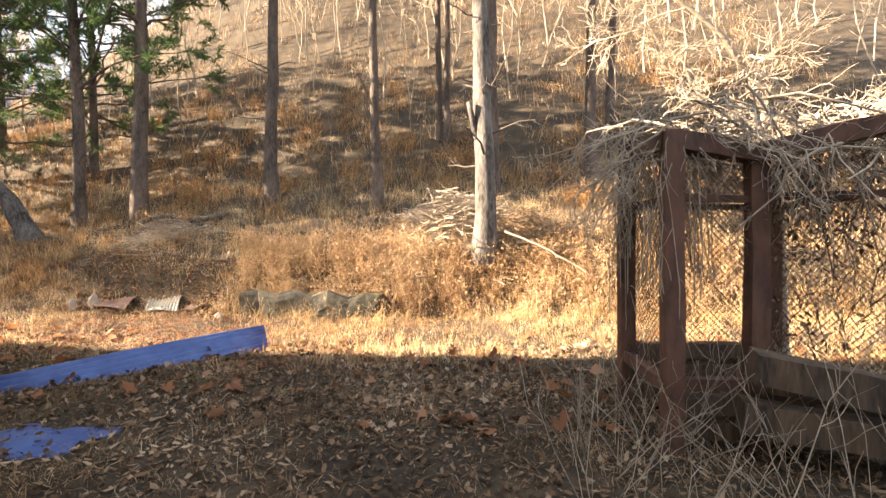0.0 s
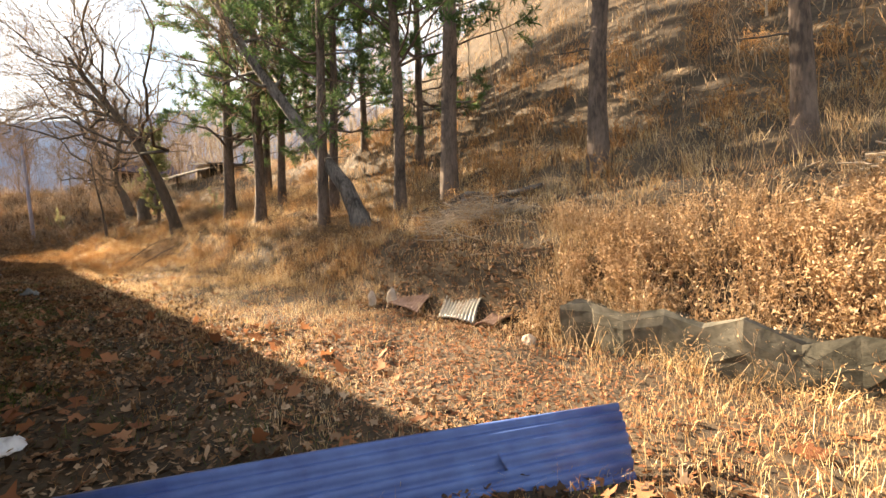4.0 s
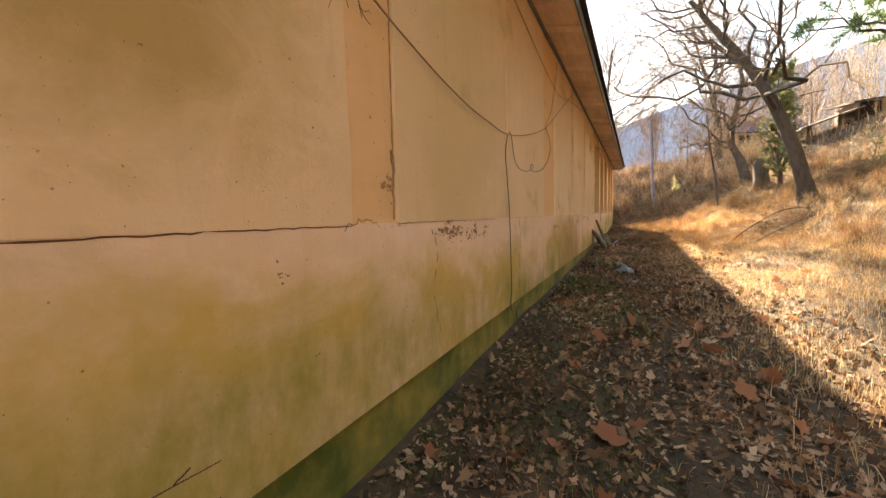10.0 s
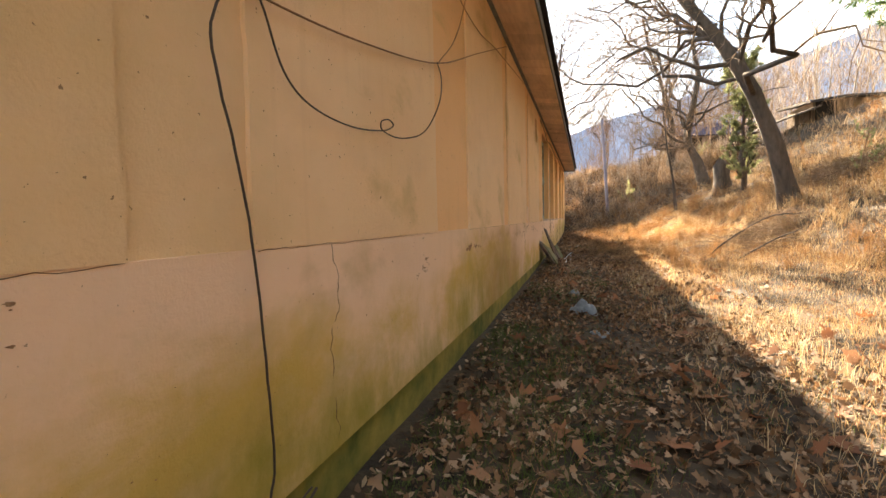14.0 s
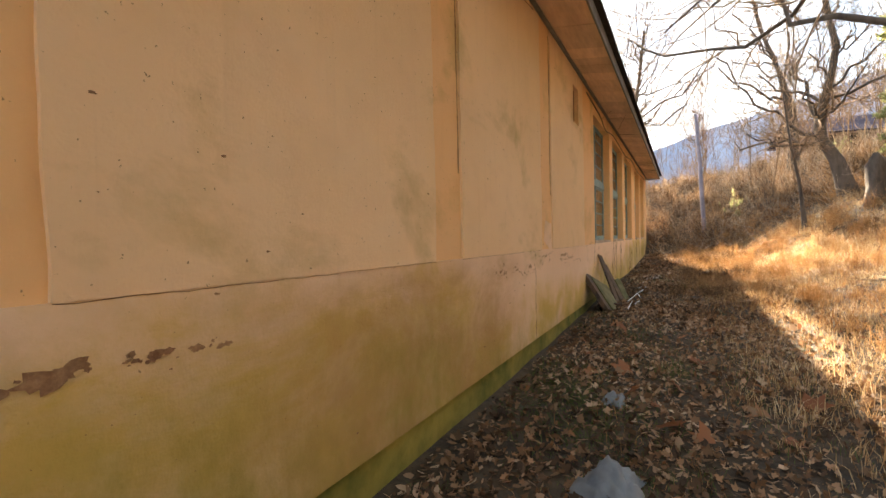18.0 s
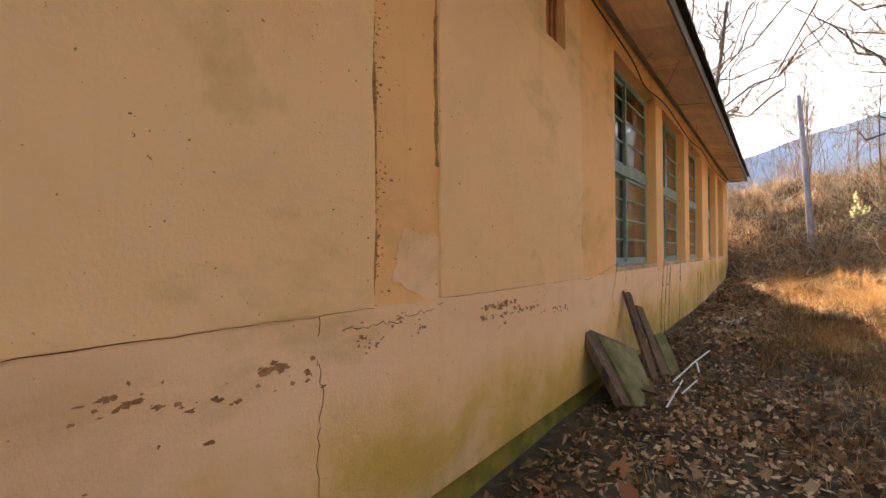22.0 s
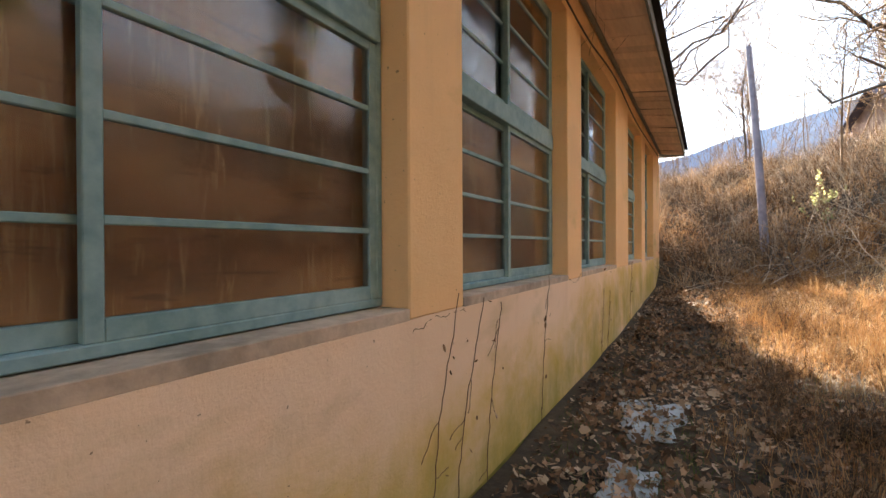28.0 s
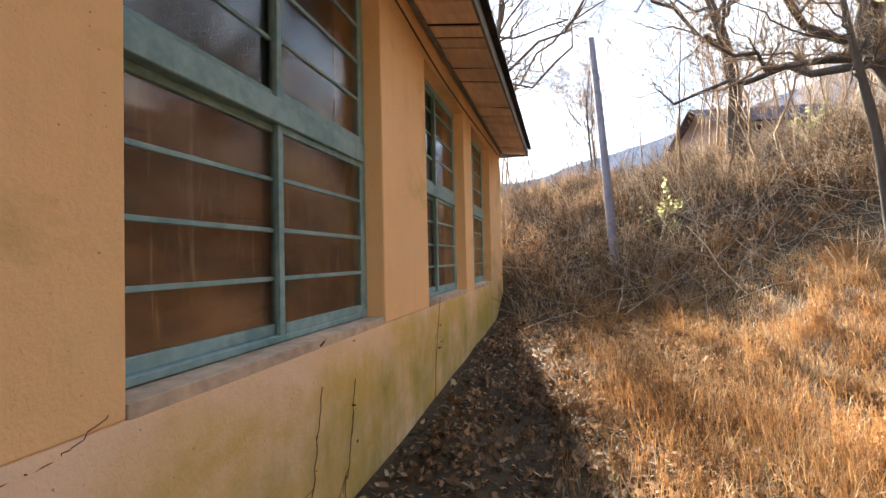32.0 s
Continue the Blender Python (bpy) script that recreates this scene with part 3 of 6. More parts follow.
for xx in (X_EAVE + 0.2, X_NEAR + 0.1):
    bm = bmesh.new()
    for dx in (0, 0.06):
        bm.faces.new([bm.verts.new((xx + dx, y, z)) for y, z in ((EAVE_Y, TOP + 0.02), (mid, TOP + 0.02 + (EAVE_Y - mid) * 0.4), (BUILD_BACK - 0.5, TOP + 0.02))])
    part("gable_board", bm, M_FASCIA, roof)
part("eave_return", box(X_EAVE, X_EAVE + 0.03, WY - 0.6, EAVE_Y, TOP - 0.1, TOP + 0.07), M_FASCIA, roof)

# windows
def window(n, x0, x1):
    """Teal timber window of two sliding lower sashes and two upper ones; x0 is its end nearer the gate."""
    w = new("window_%d" % n)
    tagged(w, "teal painted timber window, its lower half boarded up inside", "window", kind="structure")
    y = WY - 0.178
    part("window_sill", box(x1, x0, WY - DEEP, WY + 0.001, SILL - 0.05, SILL + 0.003, 0.003), M_SILL, w, "grey chipped sill")
    zb, zt = SILL + 0.008, HEAD - 0.002
    foot, lo_t, hi_t = 1.545, 2.675, 2.81
    L, Rr = x1 + 0.004, x0 - 0.004
    fw, sw = 0.038, 0.044
    for nm, bb in (("frame_foot", (L, Rr, y - 0.06, y + 0.03, zb, foot)), ("frame_head", (L, Rr, y - 0.06, y + 0.03, zt - 0.05, zt)),
                   ("frame_stile", (L, L + fw, y - 0.06, y + 0.03, foot, zt - 0.05)), ("frame_stile", (Rr - fw, Rr, y - 0.06, y + 0.03, foot, zt - 0.05)),
                   ("transom", (L + fw, Rr - fw, y - 0.06, y + 0.05, lo_t, hi_t))):
        part(nm, box(*bb, 0.005), M_TEAL, w)
    cx = (L + Rr) / 2 + 0.02
    for lo, hi, bars in ((foot, lo_t, (1.845, 2.105, 2.38)), (hi_t, zt - 0.05, (3.15, 3.44, 3.72))):
        for i, (a, b) in enumerate(((L + fw, cx + 0.03), (cx - 0.03, Rr - fw))):
            yy = y + (0.012 if i == 0 else -0.026)
            s = part("sash", box(a, a + sw, yy - 0.016, yy + 0.016, lo, hi, 0.003), M_TEAL, w)
            for nm, bb in (("sash_stile", (b - sw, b, yy - 0.016, yy + 0.016, lo, hi)), ("sash_foot", (a + sw, b - sw, yy - 0.016, yy + 0.016, lo, lo + 0.058)),
                           ("sash_head", (a + sw, b - sw, yy - 0.016, yy + 0.016, hi - 0.04, hi))):
                part(nm, box(*bb, 0.003), M_TEAL, s)
            cuts = [lo + 0.05, *bars, hi - 0.035]
            for zz in bars:
                part("glazing_bar", box(a + sw, b - sw, yy - 0.012, yy + 0.012, zz - 0.012, zz + 0.012, 0.003), M_TEAL, s)
            for za, zc in zip(cuts, cuts[1:]):
                p = part("pane", box(a + sw - 0.005, b - sw + 0.005, yy - 0.002, yy + 0.002, za + 0.008, zc - 0.008), M_GLASS, s)
                p.visible_shadow = False
    part("inner_board", box(L, Rr, y - 0.085, y - 0.07, zb, lo_t + 0.06), M_BOARD, w, "brown boarding behind the glass")
    part("inner_board", box(L, L + 0.27, y - 0.085, y - 0.07, lo_t + 0.062, zt), M_BOARD, w, "brown board at the side of the upper glass")
    return w


for n, (a, b) in enumerate(WIN):
    window(n + 1, a, b)

# ---- trees ----
def bend(p0, p1, K, wob, seed, sag=0.0):
    r = np.random.default_rng(seed)
    q = np.linspace(0, 1, K)[:, None]
    p0, p1 = np.array(p0, float), np.array(p1, float)
    w = np.cumsum(r.normal(size=(K, 3)) * wob, axis=0)
    w -= w[0] + (w[-1] - w[0]) * q
    return p0 + (p1 - p0) * q + w + np.array([0, 0, -sag]) * (4 * q * (1 - q))


def needles(P, per, length, spread, r):
    """Tufts of thin blades along the lines P."""
    N, K, _ = P.shape
    t = r.uniform(0.35, 1.0, (N, per)) * (K - 1)
    k = np.minimum(t.astype(int), K - 2)
    f = (t - k)[..., None]
    ii = np.arange(N)[:, None]
    base = (P[ii, k] * (1 - f) + P[ii, k + 1] * f).reshape(-1, 3)
    d = unit(r.normal(size=base.shape) + np.repeat(unit(P[:, -1] - P[:, 0]), per, axis=0) * 0.8 + [0, 0, 0.15])
    side = unit(np.cross(d, r.normal(size=base.shape))) * spread
    L = length * r.uniform(0.6, 1.3, (len(base), 1))
    V = np.stack([base - side * 0.5, base + d * L * 0.55 + side, base + d * L, base + d * L * 0.45 - side], 1)
    return V.reshape(-1, 3), np.arange(len(base) * 4).reshape(-1, 4)


def conifer(x, y, height, r0, seed, label, lean=(0, 0), first=4.0, green=1.0, bark=M_BARK, reach=3.0, n_limb=40, whorl_dead=8, thick=0.012):
    """Tall straight trunk, dead stubs low down, needled limbs above."""
    r = np.random.default_rng(seed)
    z = float(land(x, y)) - 0.15
    e = thing("conifer_tree", label, "tree", "trees on the bank")
    T = bend((x, y, z), (x + lean[0], y + lean[1], z + height), 14, 0.022, seed)[None]
    q = np.linspace(0, 1, 14)
    R = (r0 * (1 - 0.75 * q) + r0 * 0.3 * np.exp(-q * 30))[None]
    V, F = tubes(T, R, 12)
    V += r.normal(size=V.shape) * r0 * 0.045
    np_mesh("trunk", V, F, bark, e, True)
    D, DR = grow(T[:, 1:7], R[:, 1:7], whorl_dead, 1.3, 1.2, -0.05, 5, 0.1, 0.16, 0.25, r)
    D2, DR2 = grow(D, DR, 3, 0.5, 0.8, 0.0, 4, 0.4, 0.6, 0.3, r)
    tagged(np_mesh("dead_branch", *joined([tubes(D, DR, 5), tubes(D2, DR2, 3)]), M_BARKD, e, True), kind="stuff")
    if green:
        lo = int(14 * first / height)
        up, upr = T[:, lo:], R[:, lo:]
        B, BR = grow(up, upr, int(n_limb * green), reach, 1.25, 0.02, 6, 0.0, 0.3, 0.25, r)
        C, CR = grow(B, BR, 7, reach * 0.35, 0.8, 0.05, 4, 0.25, 0.55, 0.2, r)
        tagged(np_mesh("bough_frame", *joined([tubes(B, BR, 5), tubes(C, CR, 3)]), bark, e, True), kind="stuff")
        np_mesh("needles", *needles(C, 66, 0.25, thick, r), M_NEEDLE, e)['kind'] = 'stuff'
    return e


TREES = [  # x, y, height, radius, first green limb, amount of green, lean
    (-12.0, 12.45, 18, 0.29, 5.2, 1.0, 0.1), (-13.75, 12.15, 17, 0.22, 4.2, 1.0, -0.2), (-8.0, 13.05, 18, 0.25, 8.5, 0.6, 0.3), (-4.36, 12.3, 17, 0.19, 8.0, 0.4, -0.2),
    (-15.35, 10.5, 17, 0.2, 3.6, 1.0, 0.2), (-16.9, 11.85, 17, 0.19, 3.2, 1.0, 0.3), (-20.6, 10.9, 18, 0.24, 2.9, 1.0, -0.1), (-21.6, 12.3, 17, 0.2, 2.6, 1.1, 0.2),
    (-24.6, 11.25, 18, 0.3, 3.0, 1.0, 0.1), (2.0, 13.8, 15, 0.23, 7.0, 0.4, 0.2), (-1.15, 13.3, 16, 0.36, 8.0, 0.3, 0.2), (-3.1, 17.4, 16, 0.17, 7.0, 0.4, 0), (-2.75, 17.1, 16, 0.15, 7.0, 0.4, 0.1), (3.6, 17.5, 15, 0.2, 7.0, 0.5, 0.3),
    (-17.2, 16.2, 16, 0.22, 2.6, 1.0, 0.1), (-23.5, 18.0, 16, 0.22, 2.6, 1.0, 0), (-27.6, 14.4, 16, 0.26, 2.6, 1.1, 0.2), (-31.5, 19.0, 14, 0.22, 2.5, 1.0, 0),
]
for n, (x, y, h, r0, first, green, le) in enumerate(TREES):
    conifer(x, y, h, r0 * 0.82, 100 + n, "tall straight conifer with dark ridged bark on the bank", first=first, green=green, lean=(le, le * 0.5), reach=2.5 if y < 11.5 else 3.4, n_limb=50 if x < -11 and y > 11.5 else 40, thick=0.02 if x < -11 and y > 11.5 else 0.013)
snag = conifer(-1.3, 9.5, 15, 0.245, 140, "stout pale-barked conifer with a broken stub and dead boughs", first=6.0, green=0.6, bark=M_BARK2, whorl_dead=12)
V, F = tubes([[(-1.37, 9.4, 3.55), (-1.5, 9.33, 4.1), (-1.58, 9.25, 4.55), (-1.59, 9.25, 4.57)]], [[0.06, 0.07, 0.055, 0.01]], 10)
np_mesh("broken_stub", V + np.random.default_rng(2).normal(size=V.shape) * 0.006, F, M_BARK2, snag, True)


def bare_tree(trunk, r0, seed, label, limbs=9, length=2.6, bark=M_BARKD, twig=M_TWIGD, n3=8, n4=7, up=0.05, tmin=0.3):
    r = np.random.default_rng(seed)
    e = thing("bare_tree", label, "tree", "leafless trees")
    T = np.array(trunk, float)[None]
    K = T.shape[1]
    # smooth the trunk line
    q = np.linspace(0, K - 1, 12)
    T = np.stack([np.interp(q, np.arange(K), T[0, :, a]) for a in range(3)], -1)[None]
    R = (r0 * (1 - 0.7 * np.linspace(0, 1, 12)) + r0 * 0.5 * np.exp(-np.linspace(0, 1, 12) * 16))[None]
    V, F = tubes(T, R, 10)
    np_mesh("trunk", V + r.normal(size=V.shape) * r0 * 0.05, F, bark, e, True)
    B, BR = grow(T, R, limbs, length * 1.2, 0.85, up, 9, tmin, 0.42, 0.5, r)
    C, CR = grow(B, BR, n3, length * 0.5, 0.75, up, 5, 0.15, 0.55, 0.36, r)
    D, DR = grow(C, CR, n4, length * 0.28, 0.7, up * 0.6, 4, 0.2, 0.55, 0.3, r)
    for b, br in zip(B, BR):
        np_mesh("limb", *tubes(b[None], br[None], 7), bark, e, True)
    E, ER = grow(D, DR, 3, length * 0.18, 0.6, up * 0.5, 3, 0.2, 0.6, 0.3, r)
    tagged(np_mesh("twig_mass", *joined([tubes(C, np.maximum(CR, 0.035 * r0), 4), tubes(D, np.maximum(DR, 0.015 * r0), 3), tubes(E, np.maximum(ER, 0.009 * r0), 3)]), twig, e), kind="stuff")
    return e


def gz(x, y, d=0.0):
    return float(land(x, y)) + d


# leaning tree with a broken side limb
bare_tree([(-14.0, 11.0, gz(-14.0, 11.0, -0.2)), (-14.5, 10.85, 2.7), (-15.55, 10.6, 3.95), (-16.6, 10.0, 5.55), (-17.7, 9.4, 7.2), (-18.6, 8.9, 8.9), (-20.0, 8.4, 10.6)], 0.25, 21,
          "leafless tree with a thick trunk leaning over the clearing", 16, 3.6, M_BARK2, tmin=0.5)
bare_tree([(-26.5, 9.65, gz(-26.5, 9.65, -0.3)), (-26.2, 9.1, 3.4), (-25.9, 8.35, 5.05), (-25.8, 7.65, 6.2), (-25.9, 6.7, 7.55), (-26.2, 6.0, 8.7)], 0.25, 22, "dark leafless tree leaning towards the building", 22, 5.2, tmin=0.35)
bare_tree([(-37.4, 10.0, gz(-37.4, 10.0, -0.2)), (-37.6, 9.6, 4.4), (-37.8, 9.15, 5.3), (-37.6, 9.3, 6.6), (-37.7, 9.7, 8.4), (-38.0, 9.4, 10.5)], 0.26, 23, "crooked dark leafless tree with drooping limbs", 16, 3.0)
bare_tree([(-44.8, 9.6, gz(-44.8, 9.6, -0.2)), (-44.9, 9.7, 7.4), (-44.5, 9.3, 8.6), (-45.0, 9.0, 10.4), (-45.6, 8.4, 12.5), (-46.0, 8.0, 15.0)], 0.22, 24, "leafless tree in front of the house", 18, 4.4)
bare_tree([(-46.5, 1.2, gz(-46.5, 1.2, -0.2)), (-46.3, 1.4, 6.5), (-45.8, 1.8, 8.5), (-45.6, 2.3, 11.0), (-45.6, 2.6, 14.0)], 0.2, 25, "pale leafless tree behind the end of the building", 32, 4.6)
bare_tree([(-50.0, 5.6, gz(-50, 5.6, -0.2)), (-50.1, 5.7, 6.0), (-49.8, 5.5, 8.5), (-50.3, 5.8, 11.0)], 0.06, 26, "slim leafless tree on the skyline", 22, 2.6, up=0.3)
bare_tree([(-36.0, 8.4, gz(-36.0, 8.4, -0.2)), (-36.0, 8.25, 3.3), (-36.0, 8.0, 4.7), (-36.1, 7.8, 6.6)], 0.075, 27, "slender leaning sapling on the slope", 8, 1.6)

# ---- utility pole ----
pole = thing("utility_pole", "slightly leaning grey concrete utility pole on the bank", "pole")
V, F = tubes([[(-39.3, 5.42, gz(-39.3, 5.42, -0.4)), (-39.95, 5.3, 4.3), (-40.76, 5.15, 7.4)]], [[0.1, 0.09, 0.072]], 14)
np_mesh("shaft", V, F, M_POLE, pole, True)

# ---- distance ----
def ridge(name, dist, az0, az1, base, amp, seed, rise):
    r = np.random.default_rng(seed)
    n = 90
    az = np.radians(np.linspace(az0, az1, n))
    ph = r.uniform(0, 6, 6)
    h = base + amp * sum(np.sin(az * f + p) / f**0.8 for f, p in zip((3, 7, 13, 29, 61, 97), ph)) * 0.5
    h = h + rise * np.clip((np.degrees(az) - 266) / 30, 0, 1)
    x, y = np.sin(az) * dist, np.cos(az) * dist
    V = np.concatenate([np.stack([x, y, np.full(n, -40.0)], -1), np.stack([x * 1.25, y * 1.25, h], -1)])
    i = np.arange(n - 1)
    # no real haze here, the material's blue carries it
    ob = np_mesh(name, V, np.stack([i, i + 1, i + 1 + n, i + n], -1), M_FAR_HAZE)
    return tagged(ob, "wooded ridge far off, distance haze painted into its blue colour", "mountain", kind="structure")


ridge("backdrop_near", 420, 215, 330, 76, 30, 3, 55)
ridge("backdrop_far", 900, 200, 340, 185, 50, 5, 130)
# ---- undergrowth and litter ----
def blades(x, y, h, w, lean, r, zoff=-0.02):
    """Single bent blades as two-step strips."""
    n = len(x)
    base = np.stack([x, y, land(x, y) + zoff], -1)
    a = r.uniform(0, 2 * np.pi, n)
    d = np.stack([np.cos(a), np.sin(a), np.zeros(n)], -1)
    b = a + r.uniform(-1.2, 1.2, n)
    s = np.stack([-np.sin(b), np.cos(b), np.zeros(n)], -1) * (w * 0.5)[:, None]
    up = np.array([0, 0, 1.0])
    l = (lean * r.uniform(0.2, 1.3, n) * h)[:, None]
    midp = base + up * (h * 0.6)[:, None] + d * l * 0.35
    tip = base + up * h[:, None] * (1 - 0.25 * lean) + d * l
    V = np.stack([base - s, base + s, midp + s * 0.7, midp - s * 0.7, tip], 1).reshape(-1, 3)
    k = np.arange(n)[:, None] * 5
    F = np.concatenate([k + [[0, 1, 2]], k + [[0, 2, 3]], k + [[3, 2, 4]]])
    return V, F


def field(n, x0, x1, y0, y1, r, keep):
    x, y = r.uniform(x0, x1, n), r.uniform(y0, y1, n)
    ok = r.uniform(0, 1, n) < keep(x, y)
    return x[ok], y[ok]


def patchy(x, y, s=1.0, p=0.0):
    return 0.5 + 0.2 * np.sin(1.3 * s * x + 2 * np.sin(0.9 * s * y + p)) + 0.2 * np.sin(2.1 * s * y - 1.1 * s * x + p) + 0.1 * np.sin(5.3 * s * x + p) * np.sin(4.1 * s * y)


def clumped(n, x0, x1, y0, y1, r, per, spread, keep):
    """Places gathered in tufts."""
    cx, cy = field(n // per, x0, x1, y0, y1, r, keep)
    x = np.repeat(cx, per) + r.normal(size=len(cx) * per) * spread
    y = np.repeat(cy, per) + r.normal(size=len(cx) * per) * spread
    ok = (y > WY + 0.1) | (x < X_FAR - 0.3) | (x > X_NEAR + 0.3)
    # trodden, leaf-strewn ground before the tin sheets, and the sheets themselves
    bare = np.exp(-(((x + 7.5) / 3.4) ** 2 + ((y - 7.0) / 1.5) ** 2)) * 0.85
    tin = (x > -10.4) & (x < -7.0) & (y > 8.1) & (y < 9.2)
    ok &= (r.uniform(0, 1, len(x)) > bare) & (~tin | (r.uniform(0, 1, len(x)) > 0.6))
    return x[ok], y[ok]


def grass(name, n, area, r, per, spread, keep, h, w, lean, mat, label):
    x, y = clumped(n, *area, r, per, spread, keep)
    tall = 0.55 + 0.9 * np.repeat(r.uniform(0, 1, len(x) // per + 1), per)[: len(x)]
    V, F = blades(x, y, r.uniform(*h, len(x)) * tall * (0.6 + 0.7 * patchy(x, y, 0.8, 1)), r.uniform(*w, len(x)), lean, r)
    return tagged(np_mesh(name, V, F, mat), label, "grass", kind="stuff")


r = np.random.default_rng(31)
grass("dry_grass", 230000, (-38, 6, 4.9, 9.0), r, 10, 0.07, lambda x, y: np.clip((y - 4.7) / 1.5, 0.1, 1) * (0.25 + 0.75 * patchy(x, y)), (0.05, 0.2), (0.003, 0.006), 0.8, M_GRASS, "golden dry winter grass in the clearing")
grass("bank_grass", 110000, (-37, 9, 8.2, 15), r, 14, 0.11, lambda x, y: 0.2 + 0.8 * patchy(x, y, 0.7, 2), (0.12, 0.5), (0.003, 0.008), 1.0, M_GRASS, "tall dry grass on the bank")
grass("bank_edge_grass", 34000, (-9, 8, 8.2, 10.2), r, 30, 0.1, lambda x, y: np.clip((x + 8.5) / 5, 0, 1) * np.clip(1.4 - abs(y - 9.0), 0, 1) * np.clip(patchy(x, y, 1.1, 2) * 1.7 - 0.45, 0, 1), (0.1, 0.42), (0.003, 0.006), 1.5, M_GRASS, "overhanging dry grass along the low wall")
grass("hillside_grass", 80000, (-62, 14, 14, 44), r, 9, 0.25, lambda x, y: 0.25 + 0.75 * patchy(x, y, 0.4, 3), (0.2, 0.6), (0.012, 0.03), 0.9, M_STRAW, "brown dry undergrowth on the hillside")
grass("slope_straw", 8000, (-56, -36, 1.5, 13), r, 24, 0.12, lambda x, y: np.clip(patchy(x, y, 1.1, 2) * 1.6 - 0.3, 0.05, 1), (0.25, 0.7), (0.006, 0.012), 0.8, M_STRAW, "pale straw on the slope past the building")
grass("slope_weeds", 9000, (-58, -37, 1.5, 13), r, 10, 0.16, lambda x, y: 0.15 + 0.8 * patchy(x, y, 0.8, 5), (0.15, 0.7), (0.008, 0.018), 1.3, M_GRASSB, "brown weeds on the slope past the building")
grass("clearing_weeds", 110000, (-41, -17, 4.7, 8.6), r, 26, 0.15, lambda x, y: np.clip((-19 - x) / 10, 0.1, 1) * patchy(x, y, 1.1, 6), (0.08, 0.3), (0.0025, 0.005), 0.6, M_GRASSB, "knee-high brown weeds near the far end of the building")
grass("shade_grass", 26000, (-36, 6, 3.6, 6.2), r, 16, 0.09, lambda x, y: 0.7 * patchy(x, y, 1.3, 8), (0.05, 0.17), (0.003, 0.005), 1.0, M_GRASSB, "brown grass tufts in the shade of the wall")
grass("wall_weeds", 30000, (-39, -26.5, 4.15, 6.6), r, 20, 0.11, lambda x, y: np.clip((-25.5 - x) / 5, 0, 1) * np.clip((y - 3.9) / 0.9, 0.1, 1), (0.06, 0.22), (0.003, 0.005), 0.7, M_GRASSB, "brown weeds along the path by the windows")
grass("yard_straw", 44000, (-6, 6, 0.8, 5.2), r, 12, 0.12, lambda x, y: 0.2 + 0.8 * patchy(x, y, 1.5, 4), (0.03, 0.13), (0.003, 0.005), 1.9, M_STRAW, "flattened dull straw on the shaded yard")
grass("wall_grass", 60000, (-21, -9, 3.12, 4.6), r, 12, 0.07, lambda x, y: np.clip(4.9 - y, 0, 1) * np.clip(patchy(x, y, 1.7, 3) * 1.6 - 0.4, 0, 1), (0.04, 0.12), (0.003, 0.006), 1.0, M_GREEN, "dark green grass tufts at the foot of the wall")
grass("green_grass", 40000, (-33, -4.5, 3.12, 6.0), r, 12, 0.08, lambda x, y: np.clip(patchy(x, y, 1.7, 3) - 0.2, 0, 1), (0.04, 0.13), (0.003, 0.005), 1.0, M_GREEN, "thin green winter grass along the wall")


def leaves(x, y, size, outline, r, tilt=0.35, lift=0.012, curl=0.5):
    """Curled leaves lying on the ground, each a fan over its outline."""
    n, m = len(x), len(outline)
    o = np.concatenate([[[0, 0]], outline])
    P = o[None] * size[:, None, None] * r.uniform(0.5, 1.4, (n, m + 1, 1))
    zc = (np.hypot(o[:, 0], o[:, 1]) ** 2)[None] * size[:, None] * (r.uniform(-0.3, 1.0, n) * curl)[:, None]
    P = np.concatenate([P, zc[..., None]], -1)
    a, b, c = r.uniform(0, 2 * np.pi, n), r.normal(size=n) * tilt, r.normal(size=n) * tilt
    ca, sa, cb, sb, cc, sc = np.cos(a), np.sin(a), np.cos(b), np.sin(b), np.cos(c), np.sin(c)
    X, Y, Z = P[..., 0], P[..., 1], P[..., 2]
    Y, Z = Y * cb[:, None] - Z * sb[:, None], Y * sb[:, None] + Z * cb[:, None]
    X, Z = X * cc[:, None] - Z * sc[:, None], X * sc[:, None] + Z * cc[:, None]
    X, Y = X * ca[:, None] - Y * sa[:, None], X * sa[:, None] + Y * ca[:, None]
    g = land(x, y) + lift * r.uniform(0.2, 2.2, n) + size * 0.25 * np.abs(b + c)
    V = np.stack([X + x[:, None], Y + y[:, None], Z + g[:, None]], -1).reshape(-1, 3)
    k = np.arange(n)[:, None, None] * (m + 1)
    i = np.arange(m)
    F = (k + np.stack([np.zeros(m, int), 1 + i, 1 + (i + 1) % m], -1)[None]).reshape(-1, 3)
    return V, F


OVAL = np.array([(0.5, 0), (0.2, 0.2), (-0.25, 0.17), (-0.5, 0), (-0.25, -0.17), (0.2, -0.2)])
_a = np.arange(14) * 2 * np.pi / 14
MAPLE = np.stack([np.cos(_a), np.sin(_a)], -1) * np.array([0.52, 0.33, 0.47, 0.3, 0.4, 0.3, 0.26, 0.34, 0.22, 0.3, 0.45, 0.31, 0.5, 0.36])[:, None]


